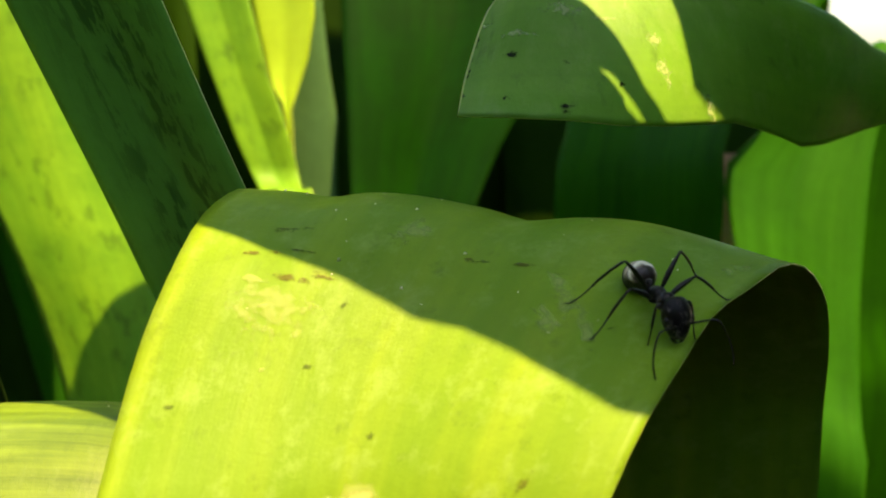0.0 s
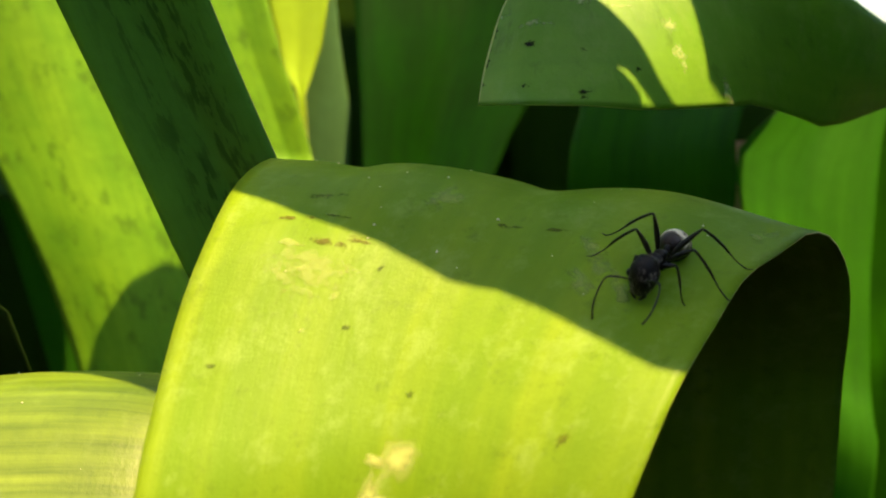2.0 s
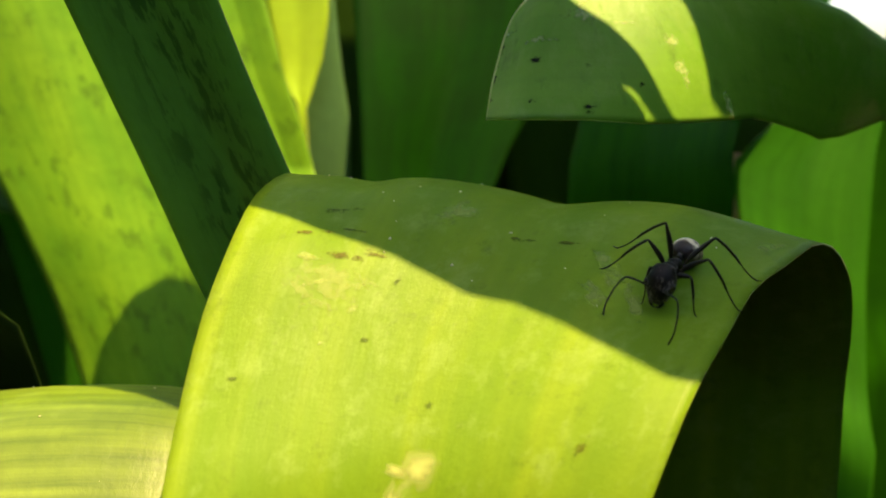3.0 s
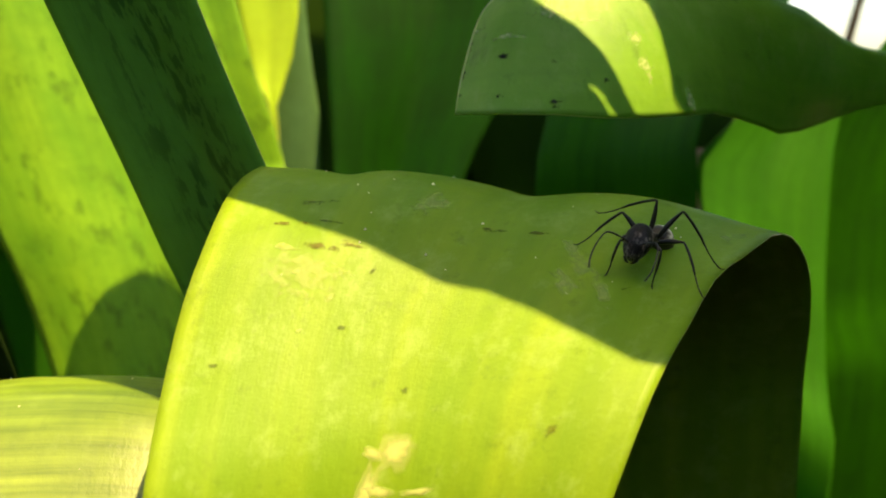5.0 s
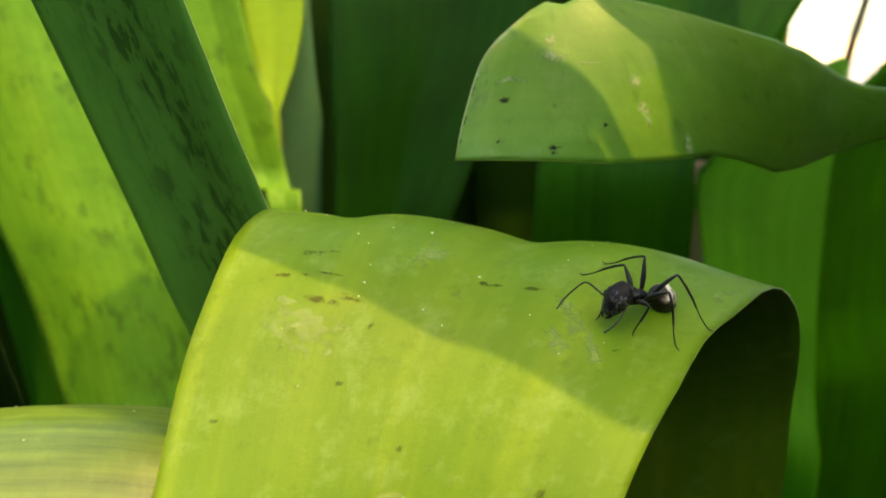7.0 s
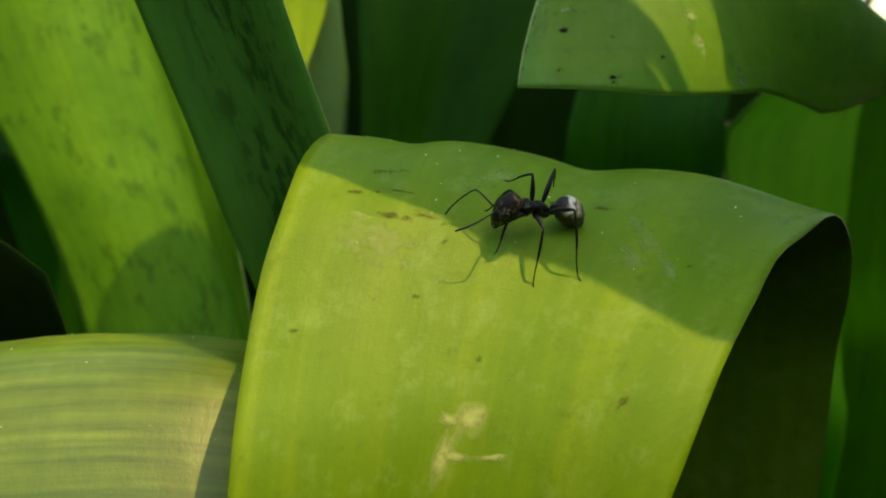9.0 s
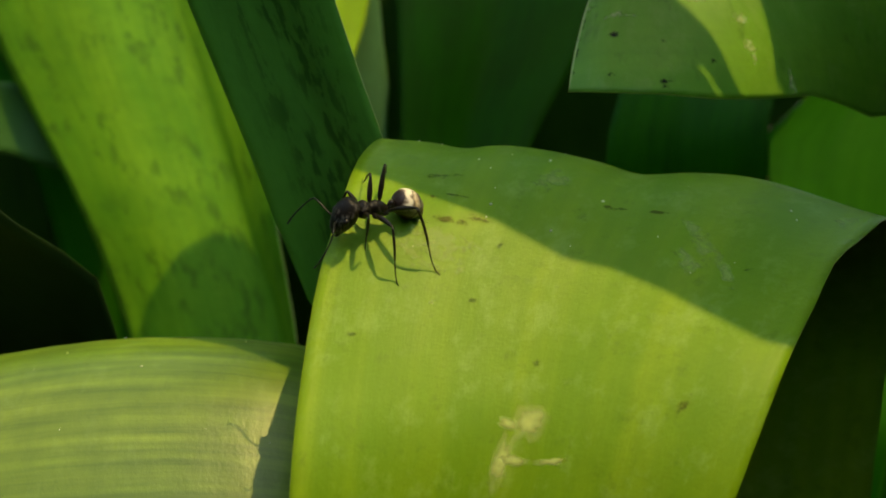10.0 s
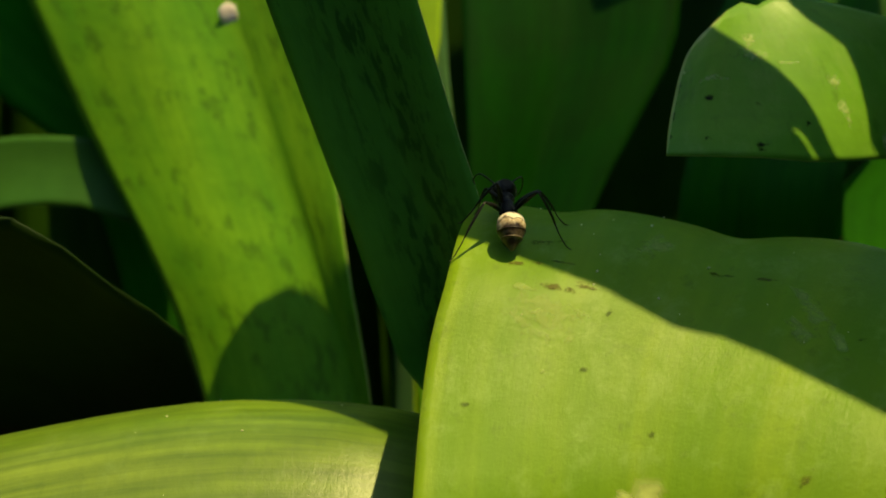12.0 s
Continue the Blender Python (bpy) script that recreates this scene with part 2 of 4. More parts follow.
def leaf_mesh(name, g, run, v, mat, thick=0.05, rim=True):
    """Two skins and a rounded margin; the map runs in centimetres along and across the leaf."""
    n, k, _ = g.shape
    nn = sheet_normals(g)
    edge = np.minimum(v, 1 - v)
    t = thick * 0.5 * np.clip(0.35 + edge * 6, 0, 1)
    top, low = g + nn * t[None, :, None], g - nn * t[None, :, None]
    wide = np.linalg.norm(np.diff(g, axis=1), axis=2).sum(1).mean()
    bm = bmesh.new()
    uvl = bm.loops.layers.uv.new("UVMap")
    a = [[bm.verts.new(at(top[i, j])) for j in range(k)] for i in range(n)]
    b = [[bm.verts.new(at(low[i, j])) for j in range(k)] for i in range(n)]

    def face(vs, where, slot=0):
        f = bm.faces.new(vs)
        f.smooth, f.material_index = True, slot
        for lp, (i, j) in zip(f.loops, where):
            lp[uvl].uv = (run[i], v[j] * wide)

    for i in range(n - 1):
        for j in range(k - 1):
            q = [(i, j), (i + 1, j), (i + 1, j + 1), (i, j + 1)]
            face([a[x][y] for x, y in q], q)
            face([b[x][y] for x, y in q[::-1]], q[::-1])
        for j in (0, k - 1):
            q = [(i, j), (i + 1, j), (i + 1, j), (i, j)]
            vs = [a[i][j], a[i + 1][j], b[i + 1][j], b[i][j]]
            face(vs if j else vs[::-1], q if j else q[::-1], 1)
    for i in (0, n - 1):
        for j in range(k - 1):
            q = [(i, j), (i, j + 1), (i, j + 1), (i, j)]
            vs = [a[i][j], a[i][j + 1], b[i][j + 1], b[i][j]]
            face(vs[::-1] if i else vs, q, 1)
    bm.normal_update()
    me = bpy.data.meshes.new(name)
    bm.to_mesh(me)
    bm.free()
    me.materials.append(mat)
    me.materials.append(RIM if rim else mat)
    return me


def thing(name, place, label, category, group="", kind=""):
    ob = new(name)
    ob.location = place
    return tagged(ob, label, category, group, kind)


def under(ob, parent):
    """Hang ob, whose mesh is laid out in the world, under a thing or a part."""
    ob.parent = parent
    if parent.parent is None:
        ob.matrix_parent_inverse = Matrix.Translation(-parent.location)
    return ob


def leaf(plant, label, mat, stations, name="leaf", thick=0.05, rim=True, **shape):
    g, run, v = strap(stations, **shape)
    ob = under(new(name, leaf_mesh(name, g, run, v, mat, thick, rim and mat not in (LEAF_SHADE, LEAF_DEEP_SHADE, LEAF_BACK, LEAF_DEEP))), plant)
    tagged(ob, label)
    return ob, g


def down(left, right, foot, lean=1.0):
    """Stations that carry a leaf from its lowest seen margin points down to its foot on the soil."""
    l, r, f = (np.asarray(p, float) for p in (left, right, foot))
    out = []
    for k in (0.25, 0.55, 0.85, 1.0):
        w = 1 - 0.55 * k
        mid = (l + r) / 2 * (1 - k) + f * k
        half = (r - l) / 2 * w
        out.append((mid - half, mid + half))
    return out


front_plant = thing("strap_leaf_plant", (0.02, 0.145, 0), "broad strap-leaved plant, its yellow-green leaves arching over, growing in soil", "plant", "strap-leaved plants")
left_plant = thing("strap_leaf_plant", (-0.04, 0.19, 0), "upright strap-leaved plant with mottled and mould-flecked leaves", "plant", "strap-leaved plants")
back_plant = thing("strap_leaf_plant", (0.04, 0.22, 0), "tall strap-leaved plant with deep green upright leaves", "plant", "strap-leaved plants")


# The arching leaf on which the ant walks: it rises behind, bends over a crest and hangs towards the front.
MAIN = [
    ((-2.70, 7.15, -8.5), (-1.5, 7.50, -8.5), (-0.4, 7.10, -8.5)),
    ((-2.90, 7.20, -6.4), (-1.3, 7.50, -6.4), (0.20, 7.15, -6.4)),
    ((-2.95, 7.35, -5.2), (-1.1, 7.72, -5.2), (0.65, 7.25, -5.2)),
    ((-2.92, 7.70, -4.4), (-0.9, 8.05, -4.35), (1.02, 7.50, -4.4)),
    ((-2.85, 8.35, -3.76), (-0.75, 8.50, -3.80), (1.45, 7.95, -3.75)),
    ((-2.74, 8.95, -3.15), (-0.5, 9.10, -3.20), (1.90, 8.50, -3.38)),
    ((-2.58, 9.40, -2.67), (-0.2, 9.55, -2.78), (2.35, 9.10, -3.08)),
    ((-2.43, 10.00, -2.29), (0.1, 10.20, -2.45), (2.85, 9.60, -2.95)),
    ((-2.28, 10.50, -2.12), (0.45, 10.85, -2.40), (3.35, 10.15, -2.86)),
    ((-2.10, 11.00, -2.08), (0.80, 11.50, -2.57), (3.88, 10.85, -3.08)),
    ((-1.90, 11.50, -2.30), (1.10, 12.10, -3.10), (4.30, 11.40, -3.58)),
    ((-1.70, 11.90, -2.90), (1.30, 12.50, -3.90), (4.55, 11.90, -4.30)),
    ((-1.55, 12.20, -3.90), (1.50, 12.80, -4.90), (4.72, 12.40, -5.18)),
    ((-1.30, 12.50, -5.50), (1.60, 13.0, -6.40), (4.74, 12.52, -6.50)),
    ((-0.70, 12.50, -9.00), (1.80, 13.1, -9.50), (4.60, 12.60, -10.0)),
    ((0.20, 13.60, -20.0), (1.90, 14.00, -20.0), (3.80, 14.00, -20.0)),
    ((0.90, 14.40, -42.0), (2.00, 14.60, -42.0), (3.20, 14.50, -42.0)),
]


def main_dent(run, v):
    """The wavy crest: a shallow furrow along the midrib and a soft swelling at either side."""
    crest = np.exp(-((run - 8.3) / 1.3) ** 2)
    return -crest * (0.10 * np.exp(-((v - 0.30) / 0.17) ** 2) + 0.15 * np.exp(-((v - 0.76) / 0.15) ** 2) - 0.07 * np.exp(-((v - 0.55) / 0.06) ** 2) - 0.06 * np.exp(-((v - 0.17) / 0.05) ** 2))


main_leaf, MAIN_GRID = leaf(front_plant, "broad yellow-green leaf arching over, scarred and partly in shade", LEAF_MAIN, MAIN, n=150, across=44, dent=main_dent)

# The low leaf that runs across in front, its upper side rounded.
low_leaf, LOW_GRID = leaf(front_plant, "ribbed green leaf lying across, catching the sun", LEAF_LOW, [
    ((-13.26, 11.93, -7.07), (-12.94, 9.98, -6.32), (-12.29, 8.25, -7.94)),
    ((-10.35, 12.57, -5.99), (-10.13, 10.20, -5.51), (-9.70, 8.04, -7.18)),
    ((-7.65, 12.68, -5.34), (-7.54, 10.41, -4.80), (-7.32, 8.04, -6.64)),
    ((-4.73, 12.68, -5.02), (-4.62, 10.52, -4.46), (-4.52, 8.04, -6.42)),
    ((-2.57, 12.68, -5.24), (-2.57, 10.52, -4.72), (-2.68, 8.15, -6.64)),
    ((-0.63, 13.01, -6.32), (-0.74, 11.28, -5.99), (-1.17, 9.55, -7.72)),
    ((0.78, 14.09, -9.66), (0.45, 13.01, -10.20), (-0.41, 11.93, -11.28)),
    ((0.8, 14.2, -20.0), (0.4, 13.8, -20.5), (-0.4, 13.4, -21.0)),
    ((1.0, 14.8, -42.0), (0.6, 14.6, -42.0), (0.0, 14.4, -42.0)),
], n=90, across=26, ripple=0.05, seed=2.0)

# Leaf arching down far left, its under side showing; shade put into its colour.
leaf(front_plant, "leaf arching down, coloured near-black for its shade", LEAF_DEEP_SHADE, [
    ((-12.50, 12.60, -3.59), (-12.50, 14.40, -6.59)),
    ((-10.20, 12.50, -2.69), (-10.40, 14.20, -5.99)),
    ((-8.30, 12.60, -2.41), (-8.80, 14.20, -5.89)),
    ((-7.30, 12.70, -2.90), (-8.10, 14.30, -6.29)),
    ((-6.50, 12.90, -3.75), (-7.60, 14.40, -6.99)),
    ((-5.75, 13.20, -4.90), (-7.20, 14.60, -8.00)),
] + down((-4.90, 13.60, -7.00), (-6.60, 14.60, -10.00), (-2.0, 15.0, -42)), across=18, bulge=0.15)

# Upright leaves on the left.
MOTTLED = [
    ((-16.88, 27.14, 14.48), (-13.30, 26.72, 14.51), (-11.65, 26.29, 14.54)),
    ((-12.55, 24.23, 5.14), (-8.86, 23.06, 5.16), (-7.40, 22.58, 5.17)),
    ((-10.41, 21.93, 0.93), (-6.60, 21.03, 0.93), (-5.29, 20.39, 0.93)),
    ((-9.20, 20.70, -1.81), (-5.48, 19.69, -1.81), (-4.43, 19.05, -1.81)),
    ((-7.99, 19.36, -4.19), (-4.59, 18.41, -4.19), (-3.98, 17.82, -4.19)),
    ((-6.91, 18.32, -6.49), (-3.90, 17.53, -6.47), (-3.55, 17.05, -6.46)),
    ((-5.63, 16.90, -10.38), (-3.75, 16.48, -10.36), (-3.19, 15.95, -10.32)),
    ((-4.9, 18.3, -24.0), (-3.7, 18.1, -24.0), (-3.2, 17.8, -24.0)),
    ((-4.2, 18.6, -42.0), (-3.6, 18.5, -42.0), (-3.2, 18.4, -42.0)),
]
MOTTLED = [[tuple(np.array(a) * (1 - k) + np.array(b) * k - (0, out, 0)) for a, b, k, out in ((l, m, -0.13 if l[2] > 0 else -0.05 if l[2] > -2.5 else 0.04, 0), (l, m, 0.45, 0.18), (l, m, 0.92, 0), (m, r, 0.25, 0), (m, r, 1, 0))] for l, m, r in MOTTLED]
leaf(left_plant, "sunlit yellow-green leaf mottled with mould", LEAF_LEFT, MOTTLED, across=30, n=90, ripple=0.06)

leaf(left_plant, "dark green leaf with black mould flecks, in shade", LEAF_DARK, [
    ((-6.75, 9.15, 7.0), (-5.1, 8.9, 7.0)),
    ((-5.42, 10.1, 3.0), (-3.78, 9.85, 3.0)),
    ((-4.36, 10.9, -0.18), (-2.75, 10.62, -0.2)),
    ((-4.03, 11.15, -1.17), (-2.46, 10.85, -1.11)),
    ((-3.66, 11.38, -2.25), (-2.12, 11.08, -2.09)),
    ((-3.36, 11.65, -3.24), (-1.88, 11.30, -2.9)),
    ((-3.00, 11.95, -4.30), (-1.85, 11.60, -4.0)),
    ((-2.60, 12.4, -6.0), (-1.75, 12.2, -5.8)),
] + down((-2.4, 13.0, -8.0), (-1.6, 13.0, -8.0), (-3.6, 17.0, -42)), fold=0.10, fold_at=0.55, across=20, n=90)

leaf(left_plant, "bright yellow-green leaf, folded along its midrib", LEAF_LEFT, [
    ((-6.56, 21.70, 6.15), (-4.79, 21.70, 6.18)),
    ((-5.55, 21.02, 3.11), (-4.32, 21.02, 3.12)),
    ((-5.00, 20.65, 1.45), (-3.87, 20.65, 1.44)),
    ((-4.78, 20.50, 0.78), (-3.55, 20.50, 0.78)),
    ((-4.59, 20.38, 0.23), (-3.39, 20.38, 0.22)),
    ((-4.37, 20.22, -0.43), (-3.23, 20.22, -0.44)),
    ((-4.09, 20.05, -1.20), (-3.04, 20.05, -1.21)),
    ((-3.87, 19.91, -1.80), (-2.81, 19.91, -1.81)),
    ((-3.69, 19.80, -2.29), (-2.69, 19.80, -2.30)),
    ((-3.27, 19.59, -3.21), (-2.46, 19.59, -3.23)),
    ((-2.83, 19.35, -4.24), (-2.23, 19.35, -4.25)),
] + down((-2.33, 19.20, -8.0), (-1.93, 19.20, -8.0), (-3.1, 18.0, -42)), across=19, n=90, fold=0.08)

leaf(left_plant, "narrow pale yellow leaf in full sun", LEAF_GOLD, [
    ((-3.75, 22.18, 6.34), (-2.44, 22.18, 6.36)),
    ((-3.69, 21.59, 3.22), (-2.36, 21.59, 3.22)),
    ((-3.60, 21.26, 1.50), (-2.29, 21.26, 1.50)),
    ((-3.49, 21.04, 0.36), (-2.23, 21.07, 0.52)),
    ((-3.31, 20.89, -0.44), (-2.35, 20.86, -0.56)),
    ((-3.14, 20.74, -1.18), (-2.61, 20.71, -1.35)),
    ((-2.98, 20.63, -1.74), (-2.74, 20.60, -1.92)),
    ((-2.83, 20.47, -2.59), (-2.71, 20.46, -2.65)),
] + down((-2.58, 20.17, -6.0), (-2.46, 20.16, -6.0), (-3.5, 19.5, -42)), across=12, fold=0.06)

leaf(left_plant, "greyish green leaf behind", LEAF_GREY, [
    ((-2.87, 21.50, 1.49), (-2.19, 21.50, 1.48)),
    ((-2.86, 21.45, 0.17), (-2.13, 21.45, 0.16)),
    ((-2.96, 21.40, -0.95), (-2.04, 21.40, -0.96)),
    ((-3.15, 21.35, -2.08), (-1.91, 21.35, -2.10)),
    ((-3.21, 21.30, -3.22), (-1.95, 21.30, -3.25)),
] + down((-3.21, 21.30, -7.0), (-1.95, 21.30, -7.0), (-3.2, 19.6, -42)), across=12, bulge=0.1)

leaf(left_plant, "dull green leaf lying across, out of the sun", LEAF_DULL, [
    ((-15.50, 21.50, -2.99), (-15.50, 21.00, -4.39)),
    ((-12.50, 21.20, -2.19), (-12.50, 20.60, -3.69)),
    ((-10.20, 21.00, -1.94), (-10.20, 20.50, -3.29)),
    ((-8.60, 21.00, -2.29), (-8.70, 20.60, -3.69)),
    ((-7.00, 21.00, -3.99), (-7.40, 20.80, -5.19)),
] + down((-6.20, 21.00, -6.99), (-6.90, 21.00, -7.49), (-4.5, 20.5, -42)), across=12, bulge=0.1)

leaf(left_plant, "dull green leaf behind the mottled one", LEAF_SIDE, [
    ((-17.00, 23.00, 3.01), (-15.60, 22.80, 5.01)),
    ((-14.00, 22.80, 0.61), (-12.60, 22.60, 2.61)),
    ((-11.60, 22.60, -1.39), (-9.90, 22.40, 0.21)),
    ((-9.60, 22.40, -3.99), (-7.80, 22.20, -2.59)),
] + down((-8.00, 22.30, -6.99), (-6.00, 22.10, -5.99), (-4.6, 20.8, -42)), across=12, fold=0.2)

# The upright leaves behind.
leaf(back_plant, "deep green upright leaf folded along its midrib, colour darkened for weak sun", LEAF_DEEP, [
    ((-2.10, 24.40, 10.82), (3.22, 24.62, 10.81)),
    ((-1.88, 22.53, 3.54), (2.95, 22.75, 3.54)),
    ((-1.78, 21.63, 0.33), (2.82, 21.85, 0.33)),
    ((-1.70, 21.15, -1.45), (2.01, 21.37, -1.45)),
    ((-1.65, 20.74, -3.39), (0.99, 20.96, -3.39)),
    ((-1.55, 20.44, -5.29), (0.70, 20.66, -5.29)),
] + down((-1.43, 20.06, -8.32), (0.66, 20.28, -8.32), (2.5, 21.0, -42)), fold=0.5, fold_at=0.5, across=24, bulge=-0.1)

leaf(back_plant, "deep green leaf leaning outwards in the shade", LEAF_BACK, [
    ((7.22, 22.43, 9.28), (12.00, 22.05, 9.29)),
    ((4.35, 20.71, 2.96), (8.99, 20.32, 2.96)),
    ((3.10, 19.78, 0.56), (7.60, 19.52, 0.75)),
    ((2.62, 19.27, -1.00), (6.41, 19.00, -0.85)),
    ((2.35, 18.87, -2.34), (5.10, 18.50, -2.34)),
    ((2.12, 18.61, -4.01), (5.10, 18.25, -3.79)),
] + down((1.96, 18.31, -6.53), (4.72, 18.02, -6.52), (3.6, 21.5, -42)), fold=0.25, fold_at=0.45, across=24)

leaf(back_plant, "fresh green leaf bending outwards, light shining through", LEAF_SIDE, [
    ((8.00, 22.60, -2.20), (9.00, 22.60, -2.30)),
    ((7.60, 21.00, -0.95), (8.90, 21.20, -0.80)),
    ((7.00, 19.81, -1.11), (8.73, 20.05, -0.70)),
    ((6.33, 19.49, -2.04), (8.42, 19.57, -2.08)),
    ((5.82, 19.35, -2.43), (8.18, 19.31, -2.82)),
    ((5.39, 19.19, -2.87), (8.04, 19.07, -3.53)),
    ((5.36, 18.99, -3.47), (7.88, 18.75, -4.43)),
    ((5.46, 18.74, -4.17), (7.72, 18.40, -5.43)),
    ((5.46, 18.19, -5.76), (7.56, 17.79, -7.18)),
    ((5.41, 17.52, -7.67), (7.45, 17.19, -8.88)),
] + down((5.41, 17.52, -7.67), (7.45, 17.19, -8.88), (5.0, 21.5, -42)), fold=0.2, across=24)

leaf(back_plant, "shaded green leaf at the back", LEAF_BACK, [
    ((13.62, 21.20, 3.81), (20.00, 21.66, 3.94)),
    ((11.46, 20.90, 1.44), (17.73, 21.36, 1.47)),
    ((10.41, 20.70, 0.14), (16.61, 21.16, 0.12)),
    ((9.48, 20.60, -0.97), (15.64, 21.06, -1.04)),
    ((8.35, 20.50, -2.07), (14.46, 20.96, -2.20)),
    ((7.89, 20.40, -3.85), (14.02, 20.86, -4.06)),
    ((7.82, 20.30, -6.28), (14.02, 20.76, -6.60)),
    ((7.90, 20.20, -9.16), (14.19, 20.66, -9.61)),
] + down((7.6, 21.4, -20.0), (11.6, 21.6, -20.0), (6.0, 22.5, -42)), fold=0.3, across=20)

# The leaf that hangs its bent tip over from above.
hanging = [
    ((0.00, 11.18, -1.55), (0.13, 11.50, -1.07), (0.39, 11.95, -0.43), (0.76, 12.30, -0.06)),
    ((0.53, 11.28, -1.56), (0.64, 11.80, -0.94), (0.86, 12.30, -0.19), (1.05, 12.60, 0.16)),
    ((1.29, 11.42, -1.59), (1.36, 11.92, -0.96), (1.34, 12.40, -0.27), (1.30, 12.80, 0.27)),
    ((1.98, 11.72, -1.66), (1.96, 12.08, -0.97), (1.76, 12.50, -0.27), (1.55, 12.90, 0.23)),
    ((2.91, 12.20, -1.67), (2.72, 12.35, -0.99), (2.43, 12.70, -0.20), (1.90, 13.00, 0.38)),
    ((3.57, 12.70, -1.67), (3.39, 12.70, -0.94), (3.25, 12.90, -0.27), (2.92, 13.10, 0.21)),
    ((4.31, 13.20, -1.88), (4.17, 13.00, -1.11), (4.01, 12.95, -0.43), (3.82, 13.00, -0.04)),
    ((4.93, 13.60, -2.00), (4.90, 13.40, -1.29), (4.91, 13.40, -0.67), (4.85, 13.40, -0.30)),
    ((6.84, 14.60, -1.64), (6.88, 14.60, -1.38), (6.87, 14.60, -1.12), (6.81, 14.60, -0.91)),
    ((10.5, 15.0, -1.2), (10.5, 15.1, -1.0), (10.5, 15.2, -0.8), (10.5, 15.3, -0.6)),
    ((14.6, 17.0, -5.0), (14.6, 17.2, -4.9), (14.6, 17.4, -4.8), (14.6, 17.6, -4.7)),
    ((14.0, 20.0, -18.0), (13.8, 20.2, -18.0), (13.6, 20.4, -18.0), (13.4, 20.6, -18.0)),
    ((7.4, 22.0, -42.0), (7.2, 22.2, -42.0), (7.0, 22.4, -42.0), (6.8, 22.6, -42.0)),
]
tip_leaf, TIP_GRID = leaf(back_plant, "bent leaf tip hanging over, half sunlit, with black specks", LEAF_TIP, hanging, n=110, across=30, thick=0.06)

# Leaves that arch over above, out of sight. Where their shade falls gives their margins.
def overhead(label, mat, z, near, far, tail):
    rows = [(lifted(a, z), lifted(b, z)) for a, b in zip(near, far)]
    leaf(back_plant, label, mat, rows + tail, n=150, across=14)


overhead("broad leaf arching over above, shading the arched leaf", LEAF_CANOPY, 5.0,
    [(-5.2, 10.3, 0.6), (-4, 10.65, -1), (-2.42, 9.99, -2.3), (-2.03, 9.85, -2.41), (-1.59, 9.66, -2.57), (-1.16, 9.53, -2.72), (-0.84, 9.41, -2.87), (-0.53, 9.29, -3.01), (-0.33, 9.19, -3.1), (0.08, 9.08, -3.16), (0.46, 8.86, -3.29), (0.82, 8.6, -3.44), (1.06, 8.29, -3.6), (1.31, 8.15, -3.63), (1.55, 8.02, -3.7), (3.2, 7.6, -4.2), (5.5, 7.2, -4.4)],
    [(-5.2, 11.6, 0.6), (-4, 12.2, -1), (-2.2, 12.1, -2), (-1.4, 12, -1.8), (-0.7, 11.9, -1.2), (0, 11.95, -0.6), (0.4, 12.1, -0.2), (0.79, 12.33, -0.08), (1.02, 12.27, -0.42), (1.27, 12.17, -0.73), (1.44, 12.04, -1.04), (1.46, 11.8, -1.11), (1.58, 11.8, -1.23), (1.71, 11.75, -1.36), (1.81, 11.72, -1.5), (1.88, 11.69, -1.61), (2.03, 11.67, -1.91)],
    [((7.4, 5.6, 4.9), (6.6, 10.5, 4.9)), ((9.5, 5.0, 4.6), (9.4, 12.0, 4.6)), ((14.0, 6.0, -4.0), (14.6, 9.6, -4.0)), ((14.0, 9.0, -20.0), (14.4, 12.0, -20.0)), ((8.0, 14.5, -42.0), (8.4, 16.5, -42.0))])
overhead("narrow blade arching over above", LEAF_CANOPY, 5.4,
    [(0.09, 11.93, -0.68), (0.49, 11.93, -0.78), (0.87, 12.02, -0.87), (1.26, 11.69, -1.05), (1.61, 11.79, -1.25), (1.77, 11.78, -1.37), (1.89, 11.75, -1.52), (1.96, 11.72, -1.61), (2.06, 11.72, -1.86)],
    [(0.29, 12.28, -0.13), (0.79, 12.33, -0.08), (1.07, 12.32, -0.27), (1.42, 12.27, -0.48), (1.69, 12.19, -0.69), (1.95, 12.04, -1.04), (2.1, 11.91, -1.38), (2.23, 11.86, -1.62), (2.43, 11.86, -1.92)],
    [((9.0, 9.2, 5.0), (9.2, 9.6, 5.0)), ((12.6, 12.4, -4.0), (12.9, 12.8, -4.0)), ((8.8, 16.0, -42.0), (9.2, 16.4, -42.0))])
